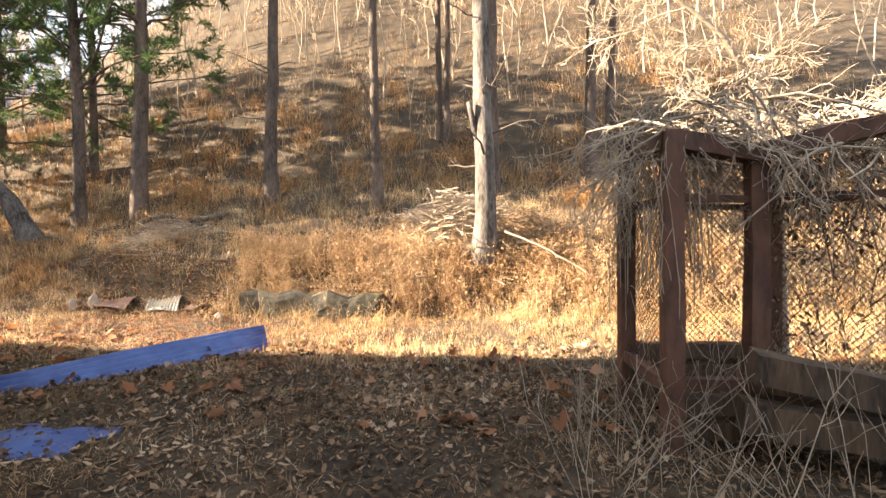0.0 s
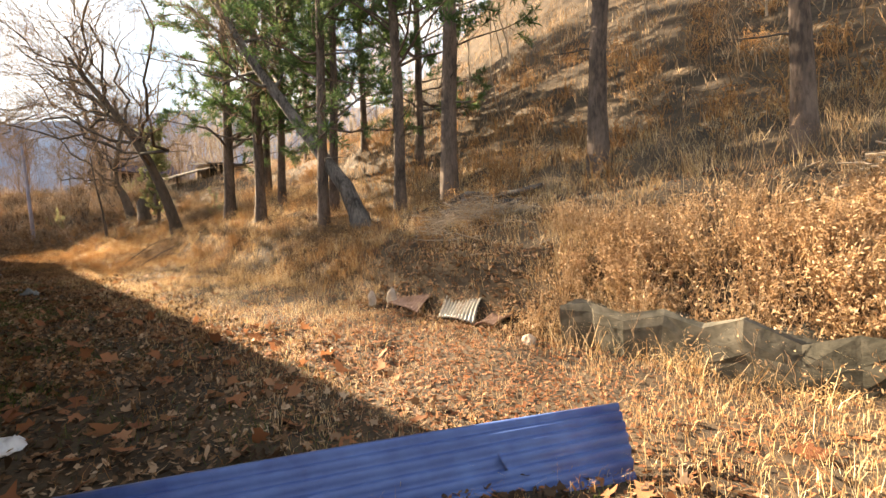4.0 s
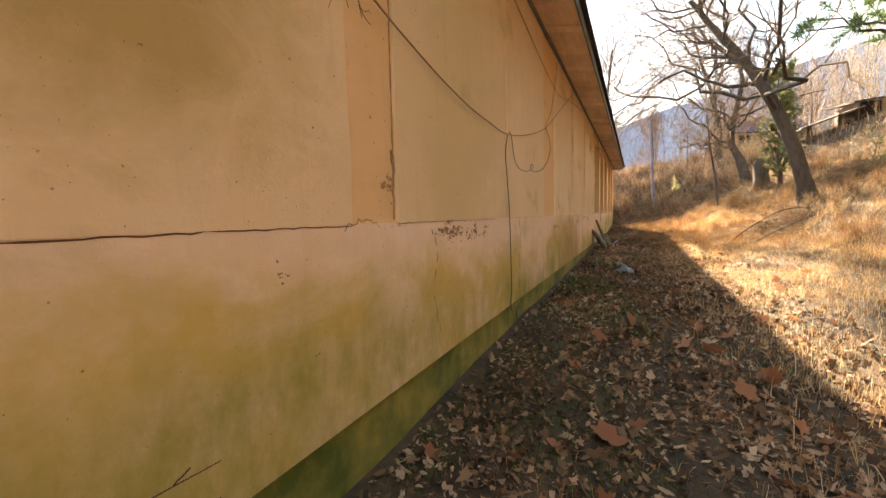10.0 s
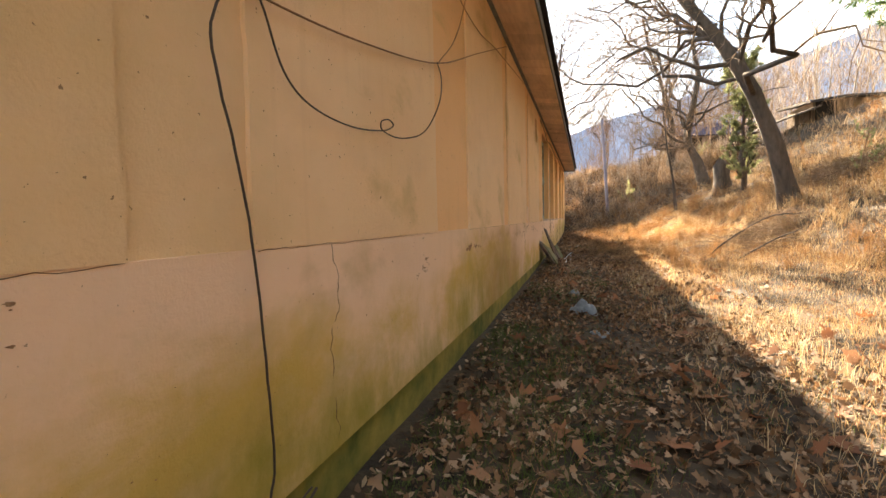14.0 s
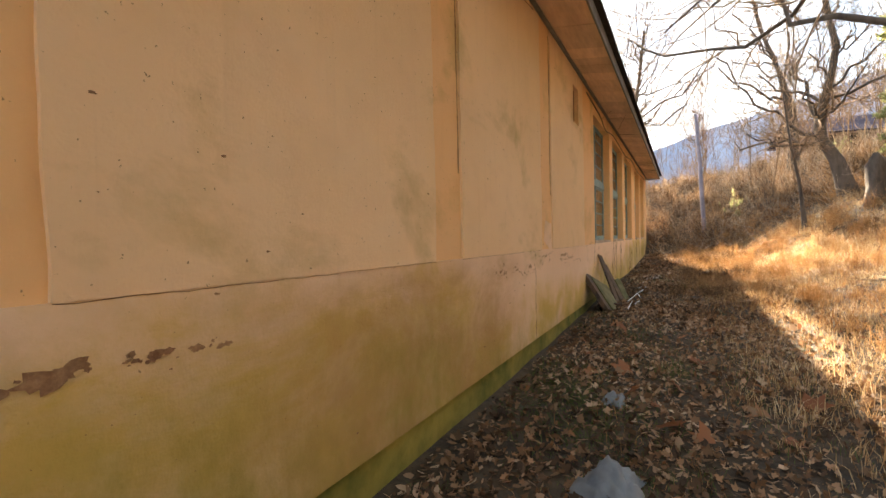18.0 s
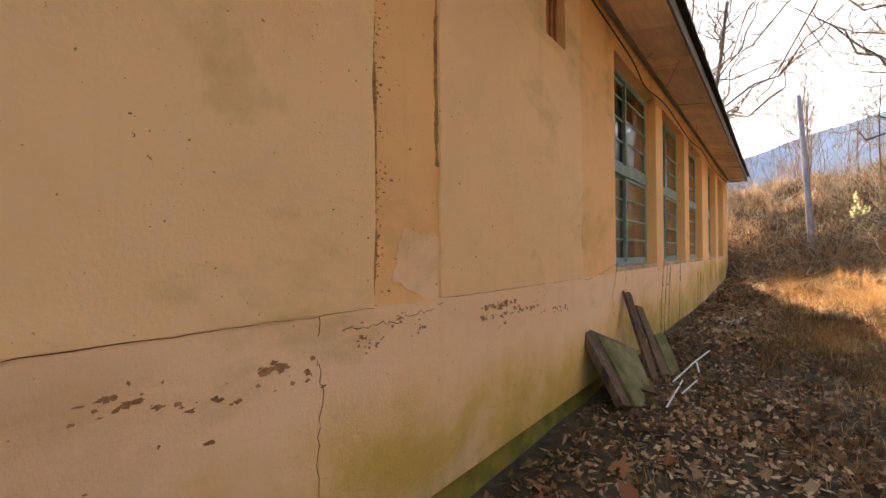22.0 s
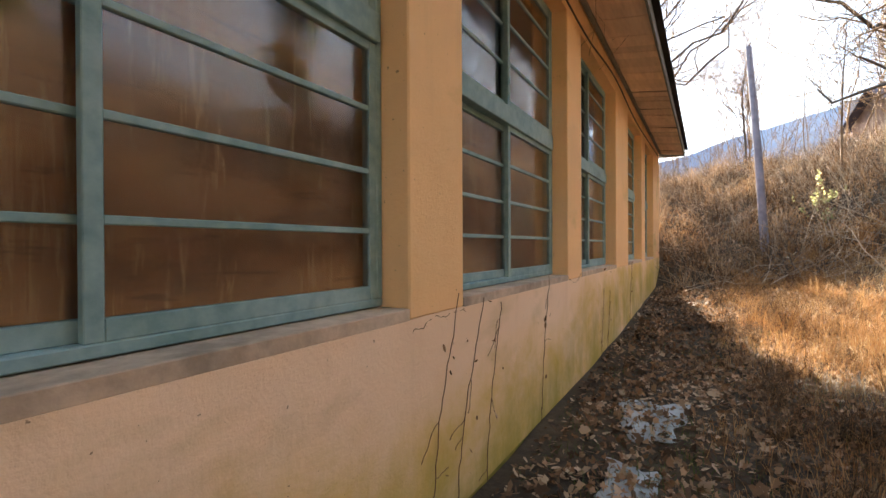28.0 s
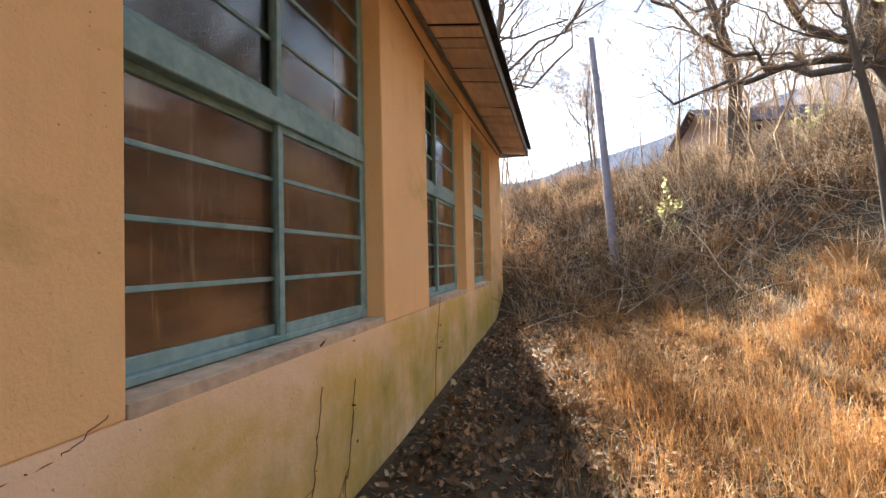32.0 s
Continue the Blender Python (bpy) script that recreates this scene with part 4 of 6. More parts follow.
def litter(name, n, area, r, outline, size, mat, keep, label, **kw):
    x, y = field(n, *area, r, keep)
    ok = (y > WY + 0.06) | (x > X_NEAR + 0.1) | (x < X_FAR - 0.1)
    x, y = x[ok], y[ok]
    V, F = leaves(x, y, r.uniform(*size, len(x)), outline, r, **kw)
    return tagged(np_mesh(name, V, F, mat), label, "leaves", kind="stuff")


litter("leaf_litter", 125000, (-38, 7, 2.0, 6.4), r, OVAL, (0.03, 0.085), M_LEAF, lambda x, y: np.clip((6.6 - y) / 2, 0.1, 1) * (0.35 + 0.65 * patchy(x, y, 1.2, 2)), "dark brown dead leaves in the shade of the wall")
litter("lobed_litter", 18000, (-37, 6, 3.1, 6.6), r, MAPLE, (0.05, 0.12), M_LEAF, lambda x, y: 0.9 * patchy(x, y, 1.1, 7), "curled lobed dead leaves among the litter", tilt=0.6, curl=1.2)
litter("russet_litter", 34000, (-12.5, -2.5, 5.0, 9.0), r, OVAL, (0.022, 0.065), M_MAPLE, lambda x, y: np.exp(-(((x + 7.5) / 3.6) ** 2 + ((y - 7.0) / 1.7) ** 2)), "russet leaves strewn over trodden ground")
litter("scattered_leaves", 30000, (-38, 8, 5.8, 12), r, OVAL, (0.04, 0.11), M_MAPLE, lambda x, y: 0.6 * patchy(x, y, 0.9, 4), "russet dead leaves in the dry grass")
litter("broad_leaves", 1500, (-24, 6, 3.2, 7.2), r, MAPLE, (0.13, 0.26), M_MAPLE, lambda x, y: 0.75 * patchy(x, y, 0.8, 1) * np.clip((x + 27) / 14, 0.1, 1), "big curled orange sycamore leaves", tilt=0.45, curl=0.9)

litter("slope_litter", 36000, (-54, -38.4, 1.0, 13), r, OVAL, (0.05, 0.15), M_RUSSET, lambda x, y: 0.25 + 0.75 * patchy(x, y, 0.9, 5), "brown dead leaves covering the slope", tilt=0.6)
litter("pale_litter", 26000, (-38, -9, 3.2, 5.9), r, MAPLE, (0.03, 0.075), M_RUSSET, lambda x, y: np.clip(2.2 * patchy(x, y, 1.6, 2) - 0.5, 0.1, 1), "pale curled leaves on the shaded path", tilt=0.8, curl=1.4)
litter("hollow_litter", 2600, (-11, -6.8, 8.1, 9.8), r, OVAL, (0.05, 0.12), M_RUSSET, lambda x, y: 0.8 + 0 * x, "dead leaves in the hollow round the tin sheets", tilt=0.5)


def stalks(name, n, area, r, h, rad, mat, keep, label, lean=0.5, shoots=2, category="shrub", lift=0.0):
    """Dry upright stems with a few side shoots."""
    x, y = field(n, *area, r, keep)
    ok = (y > WY + 0.5) | (x < X_FAR - 0.5) | (x > X_NEAR + 0.5)
    x, y = x[ok], y[ok]
    n = len(x)
    L = r.uniform(*h, n)
    d = unit(np.concatenate([r.normal(size=(n, 2)) * lean, np.ones((n, 1))], 1))
    q = np.linspace(0, 1, 4)
    w = np.cumsum(r.normal(size=(n, 4, 3)) * 0.05, axis=1)
    base = np.stack([x, y, land(x, y) - 0.03 + lift], -1)
    P = base[:, None] + L[:, None, None] * (d[:, None] * q[None, :, None] + w - w[:, :1])
    R = rad * r.uniform(0.6, 1.4, (n, 1)) * (1 - 0.6 * q)[None]
    out = [tubes(P, R, 3)]
    if shoots:
        C, CR = grow(P, R, shoots, float(np.mean(h)) * 0.45, 0.7, 0.15, 4, 0.2, 0.7, 0.25, r)
        out.append(tubes(C, np.maximum(CR, rad * 0.35), 3))
    return tagged(np_mesh(name, *joined(out), mat), label, category, kind="stuff")


stalks("dry_shrubs", 1700, (-46, 8, 8.8, 16), r, (0.4, 1.3), 0.004, M_TWIGD, lambda x, y: patchy(x, y, 0.6, 1), "thin leafless shrubs among the bank grass", 0.5, 4)
stalks("pale_stalks", 4200, (-58, -37.5, 1.5, 14), r, (0.5, 1.7), 0.006, M_TWIG, lambda x, y: 0.25 + 0.75 * patchy(x, y, 0.9, 3), "pale dry stalks on the slope past the building", 0.65, 3)
stalks("dark_brush", 4200, (-54, -37, 1.5, 14), r, (0.3, 1.2), 0.007, M_BARKD, lambda x, y: patchy(x, y, 1.2, 6), "dark leafless brush on the slope past the building", 0.9, 4)
stalks("fallen_stalks", 900, (-46, -36.5, 3.5, 12), r, (0.5, 1.6), 0.008, M_TWIG, lambda x, y: 0.8, "bleached stalks lying on the slope", 3.0, 1, lift=0.08)
stalks("hillside_shrubs", 3600, (-62, 14, 15, 44), r, (0.8, 2.6), 0.009, M_TWIGD, lambda x, y: 0.3 + 0.7 * patchy(x, y, 0.5, 1), "leafless brush on the wooded hillside", 0.4, 4)
stalks("clearing_stems", 260, (-22, 4, 6.4, 9), r, (0.3, 0.9), 0.003, M_TWIGD, lambda x, y: 1.0, "single dry stems in the clearing", 0.5, 3)
stalks("gate_brush", 150, (-0.75, 2.6, 1.9, 3.75), r, (0.4, 1.3), 0.004, M_TWIG, lambda x, y: 1.0, "pale dry stems round the old cage", 0.5, 2)


def woods(name, n, area, r, h, label, mat):
    x, y = field(n, *area, r, lambda x, y: 0.4 + 0.6 * patchy(x, y, 0.3, 2))
    n = len(x)
    H = r.uniform(*h, n)
    base = np.stack([x, y, land(np.clip(x, -70, 12), np.clip(y, -25, 46)) - 0.2], -1)
    q = np.linspace(0, 1, 7)
    d = unit(np.concatenate([r.normal(size=(n, 2)) * 0.1, np.ones((n, 1))], 1))
    w = np.cumsum(r.normal(size=(n, 7, 3)) * 0.018, axis=1)
    P = base[:, None] + H[:, None, None] * (d[:, None] * q[None, :, None] + w - w[:, :1])
    R = r.uniform(0.02, 0.055, (n, 1)) * (1 - 0.8 * q)[None]
    B, BR = grow(P, R, 9, 2.6, 0.75, 0.25, 4, 0.25, 0.5, 0.3, r)
    C, CR = grow(B, BR, 5, 1.2, 0.7, 0.2, 3, 0.2, 0.6, 0.3, r)
    return tagged(np_mesh(name, *joined([tubes(P, R, 5), tubes(B, np.maximum(BR, 0.01), 3), tubes(C, np.maximum(CR, 0.007), 3)]), mat), label, "woods", kind="stuff")


woods("hillside_woods", 540, (-66, 18, 18, 46), r, (6, 12), "bare winter woods up the hillside", M_TWIG)
woods("far_bank_woods", 300, (-72, -49, -16, 26), r, (3, 9), "bare winter trees beyond the slope", M_TWIGD)


woods("slope_saplings", 46, (-50, -41, 7.5, 15), r, (3, 7), "thin leafless saplings on the slope", M_TWIGD)


def mounds(name, n, area, r, rad, h, per, nleaf, lsize, mat, keep, label, thin=0.0025):
    """Rounded heaps of arching dead weeds with small withered leaves."""
    cx, cy = field(n, *area, r, keep)
    ok = ~((cx > -11.0) & (cx < -7.0) & (cy > 8.2) & (cy < 9.7))
    cx, cy = cx[ok], cy[ok]
    R, H = np.repeat(r.uniform(*rad, len(cx)), per), np.repeat(r.uniform(*h, len(cx)), per)
    m = len(R)
    x, y = np.repeat(cx, per) + r.normal(size=m) * R * 0.35, np.repeat(cy, per) + r.normal(size=m) * R * 0.35
    a, u, k = r.uniform(0, 2 * np.pi, m), r.uniform(0.15, 1.0, m), r.uniform(0.5, 1.15, m)
    q = np.linspace(0, 1, 5)[None]
    out = (R * u)[:, None] * q**1.3
    P = np.stack([x[:, None] + np.cos(a)[:, None] * out, y[:, None] + np.sin(a)[:, None] * out, (land(x, y) - 0.03)[:, None] + (H * k)[:, None] * (1.75 * q - (0.35 + 0.75 * u[:, None]) * q * q)], -1)
    P[:, 1:] += np.cumsum(r.normal(size=(m, 4, 3)) * 0.022, axis=1)
    side = np.stack([-np.sin(a + 0.6), np.cos(a + 0.6), 0 * a], -1)[:, None] * (thin * 1.3 * r.uniform(0.6, 1.5, (m, 1)) * np.linspace(1, 0.4, 5)[None])[..., None]
    V1 = np.stack([P - side, P + side], 2).reshape(-1, 3)
    j = (np.arange(m)[:, None] * 10 + np.arange(4)[None] * 2).reshape(-1, 1)
    F1 = j + [[0, 1, 3, 2]]
    t = r.uniform(0.25, 1.0, (m, nleaf)) * 3.999
    i = t.astype(int)
    f = (t - i)[..., None]
    rows = np.arange(m)[:, None]
    c = (P[rows, i] * (1 - f) + P[rows, i + 1] * f).reshape(-1, 3) + r.normal(size=(m * nleaf, 3)) * 0.015
    s = r.uniform(*lsize, len(c))[:, None]
    e1, e2 = unit(r.normal(size=(len(c), 3))), unit(r.normal(size=(len(c), 3)))
    V2 = np.stack([c - e1 * s, c + e2 * s * 0.4, c + e1 * s, c - e2 * s * 0.4], 1).reshape(-1, 3)
    b = np.arange(len(c))[:, None] * 4
    F2 = b + [[0, 1, 2, 3]]
    return tagged(np_mesh(name, *joined([(V1, F1), (V2, F2)]), mat), label, "weeds", kind="stuff")


every = lambda x, y: 1.0 + 0 * x
mounds("bank_weeds", 210, (-7.4, 4, 8.5, 10.6), r, (0.25, 0.6), (0.3, 0.62), 70, 8, (0.012, 0.032), M_STRAW, lambda x, y: 0.2 + 0.8 * patchy(x, y, 1.1, 3), "dense golden-brown weeds hanging over the low wall")
mounds("bank_weeds", 300, (-40, -9, 8.6, 12.5), r, (0.25, 0.6), (0.2, 0.5), 60, 6, (0.009, 0.022), M_GRASSB, lambda x, y: patchy(x, y, 0.8, 1), "brown heaps of dead weeds along the bank")
mounds("hanging_weeds", 150, (-6.6, 1.0, 8.7, 9.6), r, (0.15, 0.42), (0.15, 0.5), 46, 9, (0.012, 0.032), M_STRAW, every, "brown weeds draped over the low grey wall")
mounds("bank_brambles", 170, (-38, -12.5, 8.7, 13.5), r, (0.25, 0.7), (0.15, 0.5), 46, 7, (0.012, 0.03), M_BRAMBLE, lambda x, y: np.clip(patchy(x, y, 1.0, 4) * 1.8 - 0.4, 0, 1), "dark brown brambles and dead stems under the trees")
mounds("bank_tufts", 300, (-36, 6, 7.6, 10.5), r, (0.15, 0.4), (0.15, 0.4), 50, 4, (0.008, 0.02), M_GRASS, lambda x, y: patchy(x, y, 1.2, 5), "golden tufts of dead weeds at the foot of the bank")
mounds("hillside_weeds", 460, (-36, 10, 11.5, 22), r, (0.4, 1.0), (0.3, 0.8), 40, 6, (0.02, 0.045), M_GRASSB, lambda x, y: patchy(x, y, 0.5, 2), "brown bramble heaps on the hillside", 0.005)
mounds("slope_brambles", 300, (-52, -38.6, 2.2, 12.5), r, (0.35, 0.9), (0.3, 0.85), 48, 7, (0.016, 0.04), M_BRAMBLE, lambda x, y: np.clip(patchy(x, y, 0.9, 2) * 1.8 - 0.4, 0, 1), "dark brown brambles on the slope past the building", 0.005)
mounds("slope_tufts", 200, (-52, -38.6, 2.2, 12.5), r, (0.2, 0.5), (0.3, 0.8), 36, 5, (0.014, 0.035), M_STRAW, lambda x, y: 1 - patchy(x, y, 0.9, 2), "bleached weed clumps on the slope past the building", 0.005)
mounds("clearing_tufts", 420, (-39.5, -20, 5.7, 9.2), r, (0.1, 0.3), (0.12, 0.42), 44, 11, (0.005, 0.013), M_GRASSB, lambda x, y: np.clip((-16 - x) / 14, 0, 1) * patchy(x, y, 1.3, 3), "golden seeded weeds in the far clearing")
mounds("path_tufts", 150, (-39, -25, 4.3, 6.2), r, (0.1, 0.25), (0.08, 0.26), 40, 7, (0.006, 0.014), M_BRAMBLE, every, "low brown weeds beside the path")
# ---- things along the wall ----
def wire(name, pts, rad, mat, parent=None, label="", sides=6, steps=6, taper=1.0, wob=0.0, seed=1):
    """A round cord or stem through a few points, eased between them."""
    p = np.array(pts, float)
    n = len(p)
    e = np.concatenate([[2 * p[0] - p[1]], p, [2 * p[-1] - p[-2]]])
    out = []
    for i in range(n - 1):
        a, b, c, d = e[i:i + 4]
        for t in np.linspace(0, 1, steps, endpoint=False):
            out.append(0.5 * (2 * b + (c - a) * t + (2 * a - 5 * b + 4 * c - d) * t * t + (3 * b - a - 3 * c + d) * t**3))
    out.append(p[-1])
    q = np.array(out)
    if wob:
        q += np.random.default_rng(seed).normal(size=q.shape) * wob * np.array([1, 0.3, 1])
    # ring frames that follow the line
    t = unit(np.gradient(q, axis=0))
    u = unit(np.cross(t, [0.0, 1.0, 0.001]))
    v = np.cross(t, u)
    a = np.arange(sides) * 2 * np.pi / sides
    R = rad * np.linspace(1, taper, len(q))[:, None, None]
    V = q[:, None] + R * (u[:, None] * np.cos(a)[None, :, None] + v[:, None] * np.sin(a)[None, :, None])
    idx = np.arange(len(q) * sides).reshape(len(q), sides)
    nx = np.roll(idx, -1, axis=1)
    F = np.stack([idx[:-1], nx[:-1], nx[1:], idx[1:]], -1).reshape(-1, 4)
    ob = np_mesh(name, V.reshape(-1, 3), F, mat, parent, True, label)
    return ob, q


def on_wall(pts, y):
    return [(x, y, z) for x, z in pts]


# climbing vine on the near bay
vine = thing("climbing_vine", "leafless dark climbing vine spread over the end of the wall", "vine")
_, main = wire("stem", on_wall([(-6.44, 2.417), (-6.79, 2.247), (-6.92, 2.194), (-7.074, 2.153), (-7.277, 2.108), (-7.379, 1.961), (-7.479, 1.926), (-7.664, 1.918), (-7.824, 1.918), (-7.95, 2.018), (-8.126, 2.178), (-8.586, 2.42), (-8.867, 2.692)], 3.07), 0.017, M_VINE, vine, wob=0.004, taper=0.6)
_, m2 = wire("stem", on_wall([(-6.995, 2.656), (-7.055, 2.406), (-7.099, 2.322), (-7.17, 2.25), (-7.287, 2.126)], 3.065), 0.014, M_VINE, vine, wob=0.003)
_, m3 = wire("stem", on_wall([(-7.234, 2.795), (-7.234, 2.495), (-7.246, 2.286), (-7.287, 2.126)], 3.068), 0.012, M_VINE, vine, wob=0.003)
_, m4 = wire("stem", on_wall([(-6.369, 2.1319999999999997), (-6.769, 1.882), (-6.86, 1.78), (-6.939, 1.695), (-7.089, 1.57), (-7.155, 1.495), (-7.294, 1.366), (-7.283, 1.344)], 3.06), 0.009, M_VINE, vine, wob=0.004, taper=0.5)
for pts in ([(-7.089, 1.57), (-7.206, 1.655), (-7.279, 1.71)], [(-7.13, 1.614), (-7.282, 1.609)], [(-7.039, 1.469), (-7.12, 1.452), (-7.258, 1.383)]):
    wire("stem", on_wall(pts, 3.06), 0.006, M_VINE, vine, wob=0.004, taper=0.6)
rv = np.random.default_rng(77)


def creep(lines, n, length, seed, y, spread=0.9, rad=0.006, K=7):
    """Thin shoots that wander over the face of the wall."""
    rr = np.random.default_rng(seed)
    out = []
    for q in lines:
        for _ in range(n):
            i = rr.integers(0, len(q) - 1)
            a = math.atan2(q[i + 1][2] - q[i][2], q[i + 1][0] - q[i][0]) + rr.choice([-1, 1]) * rr.uniform(0.4, spread + 0.4)
            p, pts = q[i].copy(), []
            L = length * rr.uniform(0.4, 1.2) / K
            for _ in range(K):
                pts.append((p[0], y if p[0] < -7.27 else y + 0.045, p[2]))
                a += rr.normal() * 0.33
                p = p + np.array([math.cos(a) * L, 0, math.sin(a) * L])
            out.append(np.array(pts))
    P = np.array(out)
    return P, np.maximum(rad * np.linspace(1, 0.35, K)[None] * rr.uniform(0.6, 1.1, (len(P), 1)), 0.0018)


_, m5 = wire("stem", on_wall([(-8.089, 2.357), (-8.433, 2.432), (-9.034, 2.64), (-9.55, 2.735), (-9.98, 2.924)], 3.02), 0.006, M_VINE, vine, wob=0.008, taper=0.6)
_, m6 = wire("stem", on_wall([(-8.536, 2.857), (-8.948, 2.999), (-9.378, 3.236), (-9.98, 3.377)], 3.02), 0.006, M_VINE, vine, wob=0.008, taper=0.5)
_, m7 = wire("stem", on_wall([(-7.737, 2.168), (-7.96, 2.479), (-8.046, 2.81), (-8.261, 3.283)], 3.02), 0.006, M_VINE, vine, wob=0.008, taper=0.5)
_, m8 = wire("stem", on_wall([(-6.915, 2.385), (-7.426, 2.546), (-7.911, 2.64), (-8.433, 2.763)], 3.03), 0.006, M_VINE, vine, wob=0.008, taper=0.6)
ca, ra = creep([main, m5, m6, m7, m8], 5, 0.6, 5, 3.02)
cb, rb_ = creep([m2, m3, m4], 3, 0.4, 15, 3.02)
c1, r1 = np.concatenate([ca, cb]), np.concatenate([ra, rb_])
hi = [q for q in c1 if q[:, 2].mean() > 2.0]
c2, r2 = creep(hi, 3, 0.35, 6, 3.018, 1.1, 0.0038)
c3, r3 = creep([q for q in c2 if q[:, 2].mean() > 2.5], 2, 0.2, 8, 3.016, 1.2, 0.0024, 5)
tagged(np_mesh("tendrils", *joined([tubes(c1, r1, 4), tubes(c2, r2, 3), tubes(c3, r3, 3)]), M_VINE, vine), kind="stuff")
clump = thing("leaf_clump", "dark wad of dead leaves caught in the vine", "leaves")
x = rv.uniform(-6.82, -6.62, 90)
V, F = leaves(x, np.full(90, 3.1), rv.uniform(0.05, 0.1, 90), OVAL, rv, tilt=1.2)
V[:, 2] = V[:, 2] - land(np.repeat(x, 7), 3.1) + np.repeat(rv.uniform(2.6, 2.95, 90), 7)
V[:, 1] += np.repeat(rv.uniform(-0.02, 0.05, 90), 7)
np_mesh("leaf", V, F, M_DARK, clump)

# high slit of the old window above the first panel
slit = thing("high_window", "narrow teal window slit under the eave", "window")
# near-black panel painted for the shade in the slit
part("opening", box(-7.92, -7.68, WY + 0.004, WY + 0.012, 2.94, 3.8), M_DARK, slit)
part("stile", box(-7.945, -7.92, WY + 0.004, WY + 0.03, 2.92, 3.8, 0.003), M_TEAL, slit)
part("stile", box(-7.7, -7.675, WY + 0.012, WY + 0.03, 2.92, 3.8, 0.003), M_TEAL, slit)
part("reveal", box(-8.14, -7.945, WY + 0.004, WY + 0.045, 2.88, 3.8, 0.01), M_PANEL, slit)
part("sill", box(-8.14, -7.65, WY + 0.004, WY + 0.06, 2.88, 2.92, 0.008), M_CONC, slit)

# cables
cable = thing("slack_cable", "thin brown cable sagging across the wall", "cable")
wire("strand", on_wall([(-7.911, 3.585), (-8.33, 3.33), (-8.862, 3.113), (-9.507, 2.886), (-10.492, 2.621), (-11.588, 2.432), (-12.44, 2.376), (-13.06, 2.37), (-14.02, 2.511), (-15.36, 2.83), (-16.83, 3.412), (-18.846, 4.209)], 3.025), 0.0055, M_CABLEB, cable)
wire("strand", on_wall([(-12.213, 4.133), (-13.565, 3.944), (-16.331, 3.647), (-18.073, 3.859), (-20.85, 4.199)], 3.03), 0.005, M_CABLEB, cable)
wire("strand", on_wall([(-15.36, 2.83), (-15.88, 3.211), (-16.27, 3.695), (-16.489, 4.177)], 3.022), 0.005, M_CABLEB, cable)
drop = thing("hanging_wire", "black wire hanging down the wall and curling at the ground", "cable")
wire("strand", on_wall([(-13.06, 2.37), (-12.97, 2.149), (-13.04, 1.846), (-13.11, 1.478), (-13.15, 1.015), (-13.17, 0.618), (-13.13, 0.44), (-13.2, 0.353), (-13.4, 0.372)], 3.026), 0.005, M_CABLE, drop, wob=0.002)
wire("strand", on_wall([(-13.4, 0.372), (-13.283, 0.315), (-13.33, 0.202), (-13.188, 0.117)], 3.05), 0.006, M_CABLE, drop)
wire("strand", [(-13.125, 3.026, 2.404), (-13.215, 3.03, 2.364), (-13.333, 3.03, 2.143), (-13.523, 3.03, 2.048), (-13.874, 3.03, 2.028), (-14.24, 3.03, 2.076), (-14.394, 3.03, 2.134), (-14.326, 3.03, 2.158), (-14.212, 3.035, 2.122), (-14.228, 3.04, 2.069), (-14.486, 3.05, 2.07), (-14.724, 3.12, 2.151), (-14.909, 3.17, 2.381), (-15.132, 3.12, 2.628), (-15.312, 3.03, 2.823)], 0.0045, M_CABLE, drop)
lead = thing("black_lead", "bundle of black cable hanging by the end bay", "cable")
for k in range(3):
    wire("strand", on_wall([(-6.2 - 0.02 * k, 1.3), (-6.56, 1.13 - 0.02 * k), (-6.74, 1.0), (-6.79 + 0.015 * k, 0.84), (-6.78 + 0.02 * k, 0.68), (-6.74, 0.45), (-6.72, -0.166)], 3.06 + 0.012 * k), 0.008, M_CABLE, lead, wob=0.002, seed=k)
eave_cable = thing("eave_cable", "black cable run under the eave above the windows", "cable")
wire("strand", on_wall([(-24.07, 4.16), (-25.57, 4.082), (-26.294, 3.946), (-27.684, 4.063), (-30.161, 3.985), (-31.974, 4.102), (-34.313, 4.004), (-38.446, 4.121)], 3.03), 0.009, M_CABLE, eave_cable)

